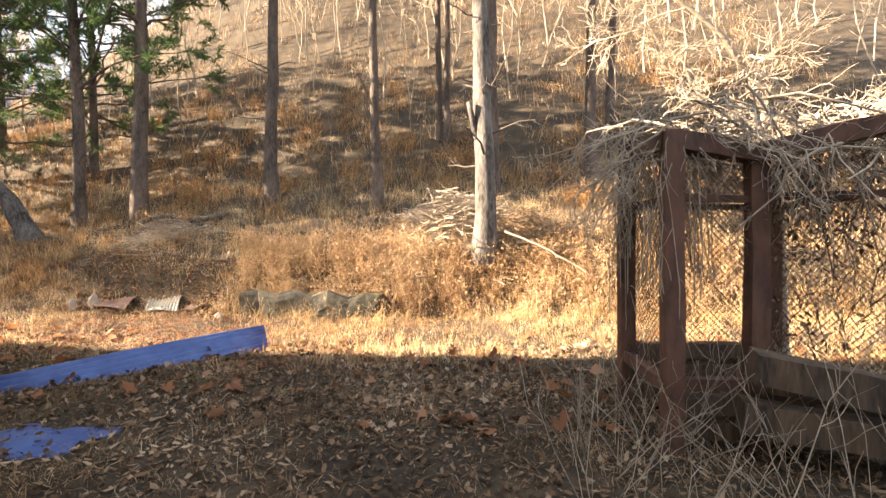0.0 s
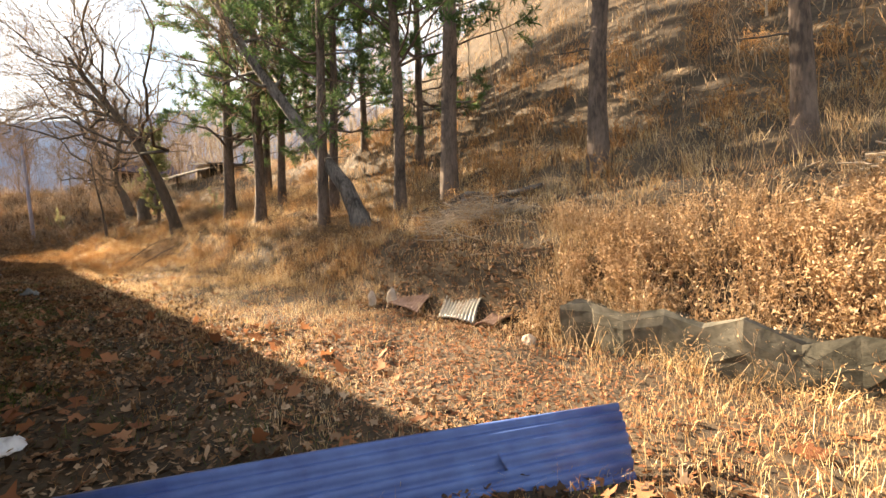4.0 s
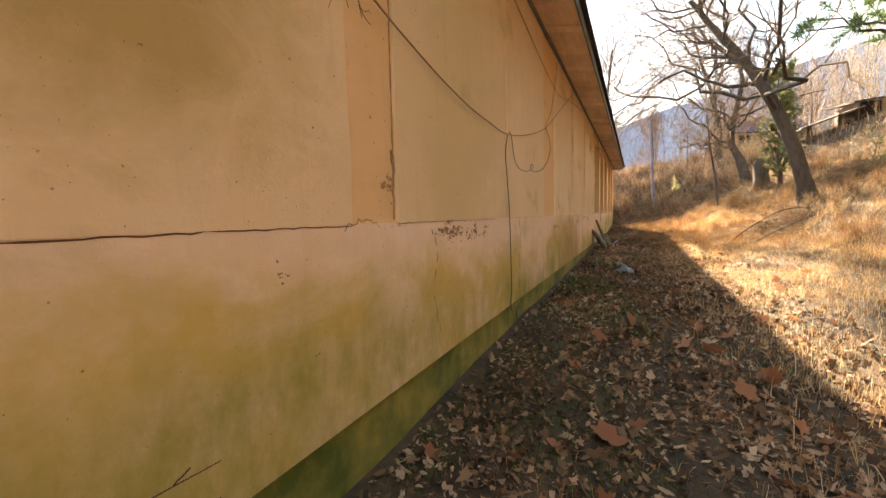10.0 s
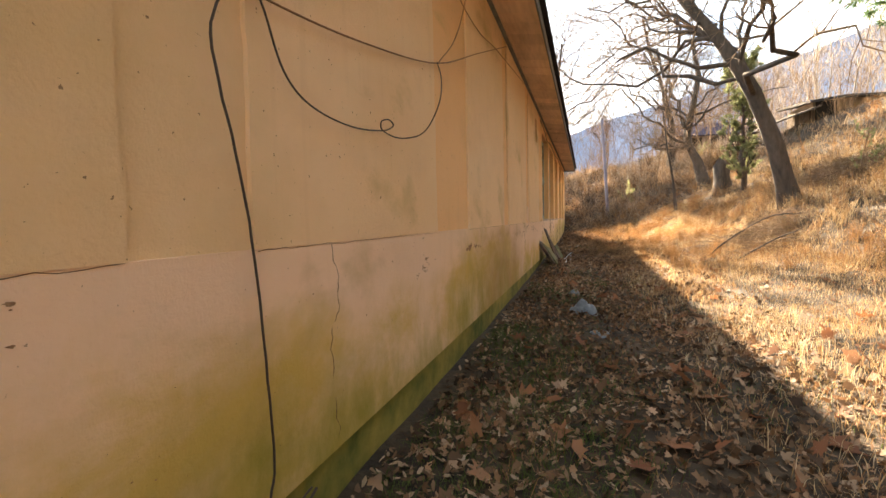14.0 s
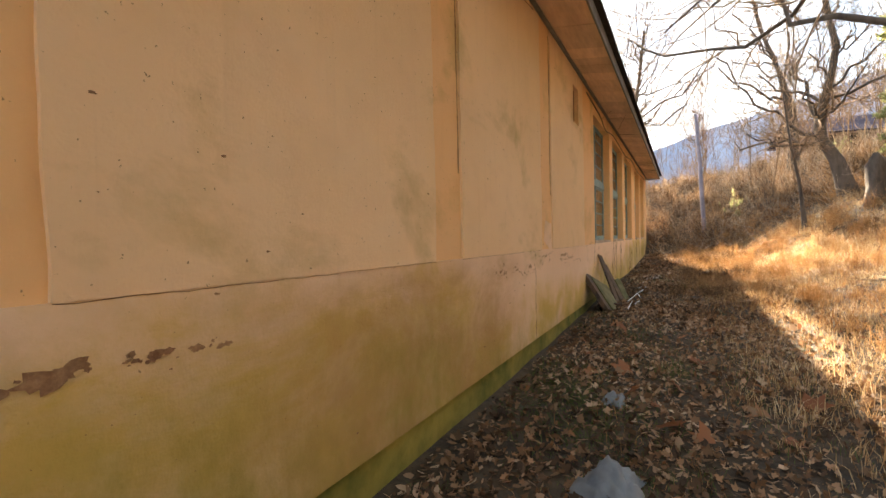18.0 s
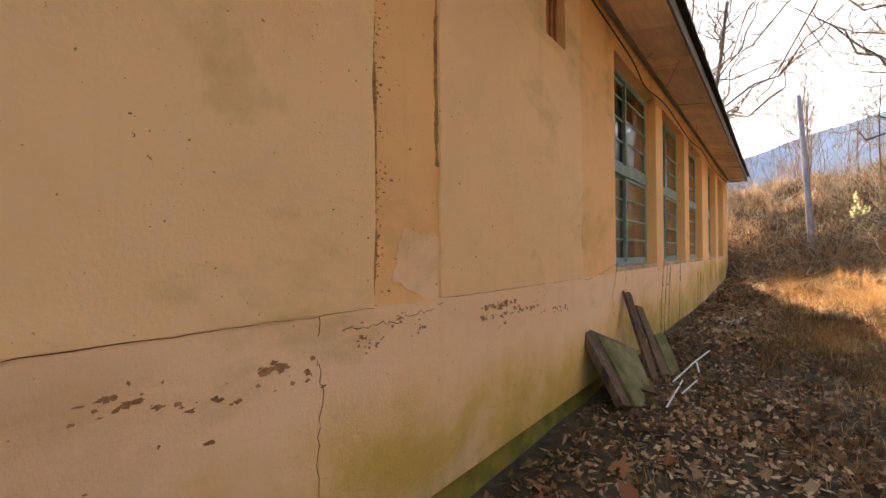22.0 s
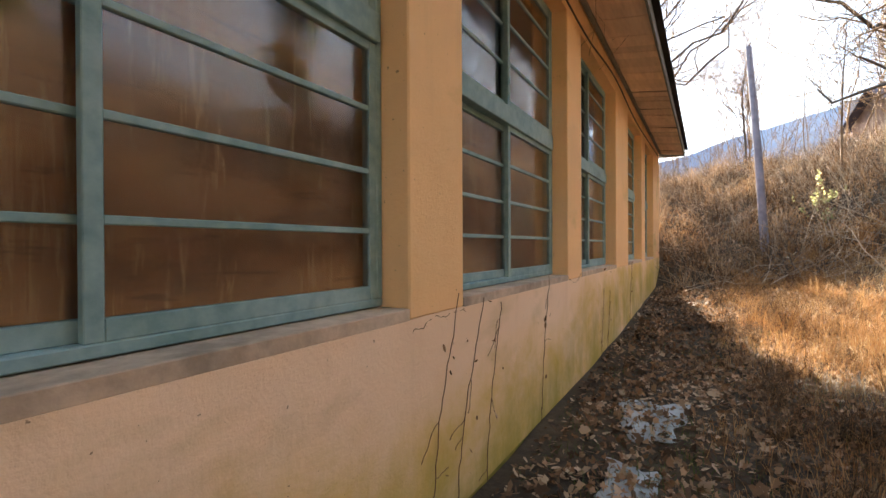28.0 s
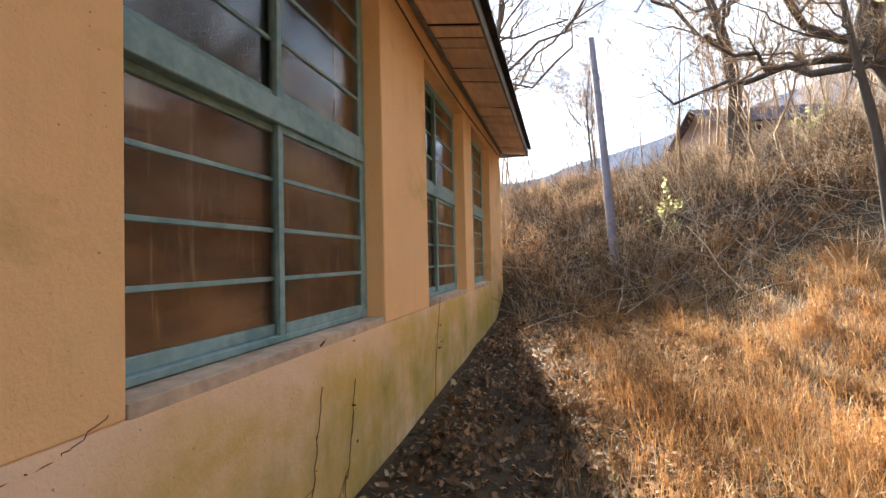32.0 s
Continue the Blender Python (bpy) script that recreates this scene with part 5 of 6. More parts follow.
# dry creepers under the windows
for k, (a, b) in enumerate(((-27.5, -27.25), (-27.8, -27.5), (-28.05, -27.85), (-29.05, -28.85), (-31.3, -31.15), (-31.7, -31.55), (-33.75, -33.5))):
    cr_ = thing("dry_creeper", "thin dead creeper clinging below the window", "vine", "creepers under the windows")
    zt = 1.53 - 0.05 * (k % 3) - (0.25 if k in (4, 5) else 0)
    _, q = wire("stem", on_wall([(a, zt), (a * 0.6 + b * 0.4, zt - 0.3), (a * 0.35 + b * 0.65 + 0.02, zt - 0.55), (b, 0.62), (b + 0.02, 0.4)], WY + 0.008), 0.0022, M_VINE, cr_, wob=0.005, seed=k)
    c1, r1 = creep([q], 4, 0.22, 40 + k, WY + 0.008, 0.7, 0.0026)
    tagged(np_mesh("tendrils", *tubes(c1, r1, 3), M_VINE, cr_), kind="stuff")
    x = rv.uniform(a, b, 5)
    V, F = leaves(x, np.full(5, WY + 0.02), rv.uniform(0.02, 0.05, 5), OVAL, rv, tilt=1.3)
    V[:, 2] = V[:, 2] - land(np.repeat(x, 7), WY) + np.repeat(rv.uniform(0.6, 1.5, 5), 7)
    tagged(np_mesh("withered_leaves", V, F, M_LEAF, cr_), kind="stuff")

# cracks in the render
M_CRACK = simple("crack_shadow", (0.09, 0.05, 0.03), (0.16, 0.09, 0.05), 20, 1.0)


def crack(pts, w=0.004, seed=0, wob=0.009):
    wire("crack", on_wall(pts, WY + 0.0005), w, M_CRACK, wall_north, "", 4, 8, 0.6, wob, seed)


CRACKS = [[(-13.679, 1.421), (-13.726, 1.147), (-13.641, 0.92), (-13.679, 0.438)], [(-30.119, 1.489), (-29.97, 1.42), (-29.842, 1.42), (-29.627, 1.489)], [(-20.97, 1.362), (-21.2, 1.352), (-21.42, 1.362), (-21.66, 1.411)],
          [(-24.945, 1.547), (-24.895, 1.411), (-24.758, 1.196), (-24.82, 0.952)], [(-25.332, 1.557), (-25.301, 1.411), (-25.322, 1.099)], [(-7.354, 1.577), (-7.443, 1.581), (-7.595, 1.561), (-7.678, 1.528), (-7.771, 1.562), (-7.958, 1.56)],
          [(-10.023, 1.431), (-10.218, 1.459), (-10.382, 1.412), (-10.649, 1.421)], [(-20.853, 1.433), (-20.845, 1.264), (-20.86, 1.1), (-20.845, 0.9), (-20.85, 0.42)], [(-23.82, 1.411), (-24.195, 1.43), (-24.57, 1.489), (-25.053, 1.547)],
          [(-11.051, 1.393), (-11.141, 1.204), (-11.078, 0.92), (-11.186, 0.59)], [(-27.08, 1.4), (-27.22, 1.425), (-27.4, 1.44), (-27.57, 1.447)]]
for k, c in enumerate(CRACKS):
    crack(c, 0.0022, k)
for k, (a, b) in enumerate(PIERS[:-1]):
    c = PIERS[k + 1][0]
    crack([(b + (c - b) * q / 5, BAND - 0.006) for q in range(6)], (0.0035, 0.0016, 0.001, 0.001, 0.0014, 0.0014)[k], 90 + k, 0.0025)
# smear of pale filler over the pier
bm = bmesh.new()
rim = [(-21.36, 1.82), (-21.5, 1.781), (-21.655, 1.772), (-21.655, 1.43), (-21.5, 1.45), (-21.28, 1.557)]
rp = random.Random(4)
edge = []
for (xa, za), (xb, zb) in zip(rim, rim[1:] + rim[:1]):
    for q in range(9):
        w = 0.0 if xa == xb else 0.012
        edge.append((xa + (xb - xa) * q / 9 + rp.uniform(-w, w), za + (zb - za) * q / 9 + rp.uniform(-w, w)))
bm.faces.new([bm.verts.new((x, WY - 0.0145, z)) for x, z in edge])
bmesh.ops.recalc_face_normals(bm, faces=bm.faces)
bmesh.ops.solidify(bm, geom=bm.faces[:], thickness=0.003)
part("filler_patch", bm, M_WALL, wall_north, "pale smear of filler")

# broken plaster below the old sills
def blots(xs, zs, size, seed, y=WY + 0.0012):
    """Irregular flakes where the paint has come off."""
    rr = np.random.default_rng(seed)
    n, m = len(xs), 11
    a = np.arange(m) * 2 * np.pi / m
    rad = rr.uniform(0.45, 1.25, (n, m)) * size[:, None]
    X = xs[:, None] + np.cos(a)[None] * rad * rr.uniform(0.8, 2.2, (n, 1))
    Z = zs[:, None] + np.sin(a)[None] * rad * rr.uniform(0.6, 1.1, (n, 1))
    ys = y + np.linspace(0, 0.0022, n)
    V = np.concatenate([np.stack([xs, ys, zs], -1)[:, None], np.stack([X, np.repeat(ys[:, None], m, 1), Z], -1)], 1).reshape(-1, 3)
    i = np.arange(m)
    F = (np.arange(n)[:, None, None] * (m + 1) + np.stack([np.zeros(m, int), 1 + i, 1 + (i + 1) % m], -1)[None]).reshape(-1, 3)
    return tagged(np_mesh("plaster_flakes", V, F, M_FLAKE, wall_north, label="brown flakes of broken plaster"), kind="stuff")


M_FLAKE = simple("bare_render_flake", (0.19, 0.10, 0.055), (0.40, 0.25, 0.14), 40, 1.0, bstr=0.8)
rf = np.random.default_rng(9)
for k, (xa, xb, z, sp, n, s0) in enumerate(((-11.23, -12.303, 1.346, 0.035, 300, 0.009), (-14.226, -15.074, 1.203, 0.06, 60, 0.006), (-16.215, -16.489, 1.243, 0.012, 9, 0.028), (-16.544, -16.926, 1.233, 0.01, 24, 0.009),
                                            (-19.53, -20.85, 1.245, 0.018, 60, 0.009), (-19.53, -21.5, 1.304, 0.035, 110, 0.006), (-21.882, -23.635, 1.3, 0.05, 60, 0.005), (-7.426, -9.894, 1.204, 0.12, 14, 0.008), (-10.382, -10.519, 1.724, 0.16, 24, 0.012), (-7.314, -7.339, 2.243, 0.45, 150, 0.007),
                                            (-22.05, -22.5, 1.335, 0.01, 34, 0.013), (-22.05, -22.9, 1.275, 0.008, 60, 0.008), (-22.9, -23.5, 1.22, 0.018, 22, 0.009), (-21.17, -21.22, 2.3, 0.55, 170, 0.0055), (-7.95, -7.98, 2.2, 0.5, 140, 0.006), (-20.6, -20.7, 1.267, 0.012, 12, 0.016))):
    hubs = rf.uniform(min(xa, xb), max(xa, xb), max(3, n // 13))
    hz = z + rf.normal(size=len(hubs)) * sp
    pick = rf.integers(0, len(hubs), n)
    tight = 0.45 * s0 * rf.exponential(6, n)
    if k in (2, 3, 10, 11, 12, 15):
        hubs, hz, pick, tight = np.sort(rf.uniform(min(xa, xb), max(xa, xb), n)), z + rf.normal(size=n) * sp, np.arange(n), tight * 0
    blots(hubs[pick] + rf.normal(size=n) * tight * 2, (hz[pick] if k not in (9, 13, 14) else z + rf.normal(size=n) * sp) + rf.normal(size=n) * tight, rf.uniform(0.25, 1.5, n) * s0, k + 1, WY + 0.0062 if k == 9 else WY - 0.0125 if k in (8, 13) else WY + 0.0012)
x = rf.uniform(-24, -7.5, 260)
blots(x, rf.uniform(0.5, 3.9, 260), rf.uniform(0.002, 0.007, 260), 30, WY + 0.0052)

# sapling against the wall
g0 = gz(-8.3, 3.38)
sap = thing("bare_sapling", "small leafless sapling growing near the foot of the wall", "sapling")
for (a, _), (b, zb), (c, zc) in ([(-8.239, 0.355), (-8.293, 0.591), (-8.361, 0.83)], [(-8.299, 0.33), (-8.359, 0.615), (-8.455, 0.797)]):
    wire("stem", [(a, 3.38, g0 - 0.05), (b, 3.38, zb), (c, 3.38, zc)], 0.0075, M_VINE, sap)
for k, pts in enumerate(([(-8.361, 0.83), (-8.332, 0.981), (-8.224, 1.052), (-8.076, 1.134), (-7.929, 1.181), (-7.784, 1.201)],
                         [(-8.361, 0.83), (-8.308, 0.919), (-8.152, 1.028)],
                         [(-8.402, 0.821), (-8.534, 0.851), (-8.656, 0.901), (-8.878, 0.909)],
                         [(-8.402, 0.821), (-8.603, 0.832), (-8.872, 0.822)],
                         [(-8.381, 0.819), (-8.6, 0.794), (-8.865, 0.725)],
                         [(-8.321, 0.828), (-8.124, 0.877), (-7.885, 0.949)],
                         [(-8.188, 1.051), (-7.983, 1.131), (-7.757, 1.166)])):
    _, q = wire("twig", [(x, 3.38 + 0.012 * k * i, z) for i, (x, z) in enumerate(pts)], 0.004, M_VINE, sap, taper=0.35)
    P, R = grow(q[None], np.full((1, len(q)), 0.0025), 3, 0.1, 0.6, 0.0, 5, 0.3, 0.6, 0.2, rv)
    tagged(np_mesh("spray", *tubes(P, R, 3), M_VINE, sap), kind="stuff")

# boards leaning by the first window
def slab(name, label, w, h, t, m, mat, group="old boards by the wall", skew=0.0):
    """An old board with uneven ends."""
    bm = box(-w / 2, w / 2, -t / 2, t / 2, 0, h)
    rr = random.Random(name + str(w))
    for v in bm.verts:
        v.co.x += skew * v.co.z + rr.uniform(-0.03, 0.03) * (v.co.z > 0.1)
        v.co.z += rr.uniform(-0.04, 0.02) * (v.co.z > 0.1)
    bmesh.ops.subdivide_edges(bm, edges=bm.edges[:], cuts=2, use_grid_fill=True)
    for v in bm.verts:
        v.co += Vector((rr.uniform(-1, 1), rr.uniform(-0.3, 0.3), rr.uniform(-1, 1))) * 0.006
    bmesh.ops.bevel(bm, geom=[e for e in bm.edges if e.calc_face_angle(0) > 1.0], offset=0.004, segments=1, affect="EDGES")
    ob = part(name, bm, mat)
    ob.matrix_world = m
    return tagged(ob, label, "board", group)


def plank(name, label, foot, top, across, width, t, mat, taper=1.0, seed=0):
    """An old board from the middle of its foot to the middle of its top, its width lying along across."""
    a, b = Vector(foot), Vector(top)
    ax = (b - a).normalized()
    u = Vector(across)
    u = (u - ax * u.dot(ax)).normalized()
    nrm = ax.cross(u)
    rr = random.Random(seed)
    bm = bmesh.new()
    rows = []
    for k in range(7):
        f = k / 6
        c, h = a.lerp(b, f), width / 2 * (1 + (taper - 1) * f)
        ends = 0.035 if k in (0, 6) else 0.006
        row = []
        for q in (-1.0, -0.35, 0.3, 1.0):
            p = c + u * q * h + ax * rr.uniform(-ends, ends) + u * rr.uniform(-0.004, 0.004)
            row.append((bm.verts.new(p + nrm * t / 2), bm.verts.new(p - nrm * t / 2)))
        rows.append(row)
    for r0, r1 in zip(rows, rows[1:]):
        for q in range(3):
            bm.faces.new((r0[q][0], r0[q + 1][0], r1[q + 1][0], r1[q][0]))
            bm.faces.new((r0[q][1], r1[q][1], r1[q + 1][1], r0[q + 1][1]))
        bm.faces.new((r0[0][0], r1[0][0], r1[0][1], r0[0][1]))
        bm.faces.new((r0[3][0], r0[3][1], r1[3][1], r1[3][0]))
    for row in (rows[0], rows[-1]):
        for q in range(3):
            bm.faces.new((row[q][0], row[q][1], row[q + 1][1], row[q + 1][0]))
    bmesh.ops.recalc_face_normals(bm, faces=bm.faces)
    return tagged(part(name, bm, mat), label, "board", "old boards by the wall")


gb = gz(-24.6, 3.3) - 0.03
plank("leaning_board", "long dark wet board leaning on the wall", (-24.82, 3.42, gb), (-25.18, 3.04, 1.19), (-1, 0.25, 0), 0.13, 0.035, M_WOODD, 1.0, 1)
plank("leaning_board", "dark split board leaning on the wall", (-25.0, 3.5, gb), (-25.58, 3.07, 1.0), (-1, 0.3, 0), 0.15, 0.03, M_WOODD, 0.7, 2)
plank("broad_board", "broad dark boxed panel leaning askew on the wall", (-24.0, 3.42, gb - 0.02), (-24.32, 3.06, 0.785), (-1, 0, 0.03), 0.58, 0.07, M_WOODD, 1.62, 3)
plank("broad_board", "broad moss-green board leaning on another", (-24.08, 3.5, gb - 0.02), (-24.42, 3.13, 0.75), (-1, 0, 0.03), 0.46, 0.025, M_WOODG, 1.55, 4)
plank("broad_board", "small greenish board on edge", (-25.2, 3.56, gb), (-25.46, 3.32, 0.71), (-1, 0.4, 0), 0.17, 0.025, M_WOODG, 1.1, 5)
slab("tile_shard", "broken orange-brown tile on the leaves", 0.24, 0.16, 0.022, pose(-24.35, 3.5, gb + 0.08, 78, 0, 25), M_RUST)

# white plastic strips
for k, (a, b) in enumerate((((-23.95, 3.68), (-24.9, 3.66)), ((-24.35, 3.72), (-24.95, 3.78)), ((-24.7, 3.6), (-25.75, 3.67)), ((-25.4, 3.66), (-26.3, 3.75)), ((-25.1, 3.78), (-25.55, 3.7)))):
    L = math.hypot(b[0] - a[0], b[1] - a[1])
    bm = box(0, L, -0.009, 0.009, 0, 0.008, 0.002)
    ob = part("plastic_strip", bm, M_WHITEP)
    ob.matrix_world = pose(a[0], a[1], gz(*a) + 0.045 + 0.008 * k, 8 * k - 16, -0.7, math.degrees(math.atan2(b[1] - a[1], b[0] - a[0])))
    tagged(ob, "broken white plastic window strip on the leaves", "strip", "plastic strips")


def crumple(name, x, y, sx, sy, sz, mat, label, category, seed, flat=0.0):
    """A crumpled sheet or bag lying on the ground."""
    rr = np.random.default_rng(seed)
    n = 15
    u, v = np.meshgrid(np.linspace(-1, 1, n), np.linspace(-1, 1, n), indexing="ij")
    rad = 1 + 0.18 * np.sin(3 * np.arctan2(v, u) + seed) + 0.1 * np.sin(7 * np.arctan2(v, u) + 2 * seed)
    hgt = np.clip(1 - np.hypot(u, v) ** 2, 0, 1) ** 0.5
    fold = np.abs(np.sin(2.3 * u + 1.7 * v + seed) + 0.6 * np.sin(5 * v - 3 * u + seed) + rr.normal(size=u.shape) * 0.35) * 0.5
    X, Y = x + u * sx * rad, y + v * sy * rad
    Z = land(X, Y) + 0.01 + sz * hgt * (0.35 + 0.65 * fold) + flat
    idx = np.arange(n * n).reshape(n, n)
    ob = np_mesh(name, np.stack([X, Y, Z], -1).reshape(-1, 3), np.stack([idx[:-1, :-1], idx[1:, :-1], idx[1:, 1:], idx[:-1, 1:]], -1).reshape(-1, 4), mat)
    md = ob.modifiers.new("thickness", "SOLIDIFY")
    md.thickness = 0.004
    return tagged(ob, label, category)


crumple("plastic_bag", -8.0, 3.5, 0.17, 0.12, 0.1, M_WHITEP, "crumpled white plastic bag on the dead leaves", "bag", 3)
crumple("cement_bag", -18.35, 4.15, 0.24, 0.17, 0.2, M_BAG, "crumpled grey plastic sack on the leaves", "bag", 5)
crumple("plastic_scrap", -19.75, 4.0, 0.14, 0.09, 0.09, M_BAG, "small grey plastic scrap", "scrap", 6)
crumple("plastic_scrap", -17.1, 4.34, 0.15, 0.1, 0.03, M_BAG, "flat grey plastic scrap half under leaves", "scrap", 7)
crumple("grey_mat", -29.3, 3.74, 0.36, 0.22, 0.008, M_MAT, "grey sheet lying flat among the leaves", "sheet", 8)
crumple("grey_mat", -28.25, 3.72, 0.22, 0.14, 0.008, M_MAT, "pale grey sheet lying flat among the leaves", "sheet", 9)
crumple("grey_mat", -27.2, 3.7, 0.14, 0.1, 0.008, M_MAT, "scrap of grey sheet on the ground", "sheet", 10)

# ---- things in the clearing ----
def rippled(name, a, b, c, waves, amp, mat, label, category, along=True, group=""):
    """A ribbed sheet spanned from corner a along b and c."""
    a, b, c = (np.array(p, float) for p in (a, b, c))
    n, m = waves * 6 + 1, 6
    u, v = np.meshgrid(np.linspace(0, 1, n), np.linspace(0, 1, m), indexing="ij")
    nrm = unit(np.cross(b - a, c - a))
    if nrm[2] < 0:
        nrm = -nrm
    P = a + (b - a) * u[..., None] + (c - a) * v[..., None] + nrm * (amp * np.sin(u * waves * 2 * np.pi) + 0.03 * np.sin(v * 3 + u * 4))[..., None]
    idx = np.arange(n * m).reshape(n, m)
    ob = np_mesh(name, P.reshape(-1, 3), np.stack([idx[:-1, :-1], idx[1:, :-1], idx[1:, 1:], idx[:-1, 1:]], -1).reshape(-1, 4), mat, smooth=True)
    md = ob.modifiers.new("thickness", "SOLIDIFY")
    md.thickness = 0.006
    return tagged(ob, label, category, group)


rippled("blue_sheet", (-4.92, 6.61, 0.18), (-4.62, 6.2, -0.13), (-6.75, 3.68, 0.07), 7, 0.013, M_BLUE, "long blue ribbed roofing sheet propped on the grass", "sheet")
crumple("blue_tarpaulin", -4.8, 2.85, 0.42, 0.26, 0.05, M_BLUE, "piece of blue tarpaulin on the shaded ground", "tarpaulin", 12)
M_TIN = simple("rusty_tin", (0.22, 0.12, 0.085), (0.42, 0.28, 0.22), 6, 0.6, 0.3, bstr=0.3)
M_TING = simple("grey_tin", (0.22, 0.22, 0.20), (0.42, 0.40, 0.36), 6, 0.5, 0.4, bstr=0.3)


def sheet_on_bank(a, b, c, waves, mat, label):
    p = [(x, y, gz(x, y) + d) for (x, y), d in ((a, 0.05), (b, 0.06), (c, 0.02))]
    return rippled("tin_sheet", p[0], p[1], p[2], waves, 0.016, mat, label, "sheet", group="corrugated sheets")


sheet_on_bank((-8.95, 8.35), (-9.85, 8.45), (-9.1, 8.85), 12, M_TIN, "rusty corrugated sheet sunk in the grass")
sheet_on_bank((-7.7, 8.3), (-8.55, 8.4), (-8.0, 8.85), 11, M_TING, "grey corrugated sheet sunk in the grass")
sheet_on_bank((-7.35, 8.3), (-7.7, 8.25), (-7.3, 8.7), 9, M_TIN, "rusty corrugated sheet half under weeds")


def rock(name, x, y, s, seed, mat, label, group="", up=0.0):
    rr = random.Random(seed)
    bm = bmesh.new()
    bmesh.ops.create_icosphere(bm, subdivisions=2, radius=1.0)
    o = Vector((rr.uniform(0, 50), rr.uniform(0, 50), 0))
    for v in bm.verts:
        v.co *= 1 + 0.45 * noise.noise(v.co * 1.3 + o) + 0.15 * noise.noise(v.co * 4 + o)
        v.co = Vector((v.co.x * s[0], v.co.y * s[1], v.co.z * s[2]))
    ob = part(name, bm, mat)
    ob.matrix_world = pose(x, y, gz(x, y) + s[2] * 0.45 + up, 0, 0, rr.uniform(0, 360) if s[0] < 0.3 else rr.uniform(-14, 14))
    return tagged(ob, label, "stone", group)


M_PALE = simple("pale_stone", (0.30, 0.25, 0.21), (0.48, 0.43, 0.37), 7, 0.9)
rock("pale_stone", -10.1, 8.3, (0.09, 0.045, 0.2), 1, M_PALE, "pale upright stone by the tin sheets", "pale stones")
rock("pale_stone", -9.85, 8.55, (0.11, 0.04, 0.19), 2, M_PALE, "pale upright stone by the tin sheets", "pale stones")
rock("pale_stone", -6.7, 8.2, (0.1, 0.09, 0.08), 3, M_PALE, "small pale stone in the grass", "pale stones")
bm = box(-6.3, -3.3, 8.35, 8.85, -0.5, 0.5)
bmesh.ops.subdivide_edges(bm, edges=bm.edges[:], cuts=7, use_grid_fill=True)
for v in bm.verts:
    v.co += Vector((0.05 * noise.noise(v.co * 2.1), 0.12 * noise.noise(v.co * 2.3 + Vector((3, 1, 0))), 0.34 * noise.noise(v.co * 1.9 + Vector((9, 0, 0))) * (v.co.z > 0.1)))
tagged(part("wall_retaining", bm, M_STONE), "low weathered grey concrete wall hidden by grass", "wall", kind="structure")
for k, (x, y) in enumerate(((-10.6, 11.4), (-10.2, 11.7), (-9.7, 11.5), (-10.9, 11.9), (-9.5, 12.0))):
    V, F = tubes([[(x - 0.6, y - 0.1, gz(x - 0.6, y - 0.1) + 0.12 + 0.05 * (k % 2)), (x, y, gz(x, y) + 0.14 + 0.05 * (k % 2)), (x + 0.6, y + 0.15, gz(x + 0.6, y + 0.15) + 0.12)]], [[0.07, 0.075, 0.06]], 8)
    tagged(np_mesh("cut_log", V, F, M_BARK2, smooth=True), "short grey cut log stacked on the bank", "log", "cut logs")


def brush(name, x, y, n, size, seed, label, mat=M_TWIG, rad=0.008, hgt=0.45):
    """A heap of cut branches."""
    rr = np.random.default_rng(seed)
    c = np.stack([x + rr.normal(size=n) * size * 0.45, y + rr.normal(size=n) * size * 0.3], -1)
    z = land(c[:, 0], c[:, 1]) + hgt * np.clip(1 - np.hypot((c[:, 0] - x), (c[:, 1] - y)) / size, 0, 1) * rr.uniform(0.1, 1, n) + 0.04
    a = rr.uniform(0, 2 * np.pi, n)
    L = rr.uniform(0.4, 1.3, n) * size * 0.55
    d = np.stack([np.cos(a), np.sin(a), rr.normal(size=n) * 0.22], -1)
    q = np.linspace(-0.5, 0.5, 4)
    w = np.cumsum(rr.normal(size=(n, 4, 3)) * 0.05, axis=1)
    P = np.concatenate([c, z[:, None]], 1)[:, None] + L[:, None, None] * (d[:, None] * q[None, :, None] + w)
    R = rad * rr.uniform(0.4, 1.6, (n, 1)) * np.linspace(1, 0.5, 4)[None]
    C, CR = grow(P, R, 2, size * 0.25, 0.6, 0.05, 4, 0.2, 0.6, 0.2, rr)
    return tagged(np_mesh(name, *joined([tubes(P, R, 4), tubes(C, CR, 3)]), mat), label, "brushwood", kind="stuff")


brush("brush_heap", -2.1, 10.6, 720, 1.7, 3, "heap of cut grey branches beside the stout tree", M_TWIG, 0.013, 1.15)
brush("brush_heap", -0.4, 10.2, 420, 1.5, 13, "dark heap of thin brushwood behind the stout tree", M_TWIGD, 0.008, 0.8)
brush("brush_heap", -10.0, 10.9, 300, 1.6, 4, "cut branches strewn on the bank", M_TWIG, 0.008, 0.35)
brush("brush_heap", -15.0, 10.6, 220, 1.5, 5, "dark brushwood under the leaning tree", M_TWIGD, 0.008, 0.4)
brush("brush_heap", -24.6, 8.4, 320, 1.7, 6, "brown brushwood heap in the clearing", M_TWIGD, 0.006, 0.5)
brush("brush_heap", -27.6, 11.2, 420, 1.9, 7, "brushwood at the foot of the leafless trees", M_TWIGD, 0.007, 0.4)
wire("fallen_bough", [(-0.85, 9.15, 1.75), (-0.05, 8.95, 1.4), (0.75, 8.75, 0.9)], 0.026, M_TWIG, None, "", taper=0.5, wob=0.01)[0]
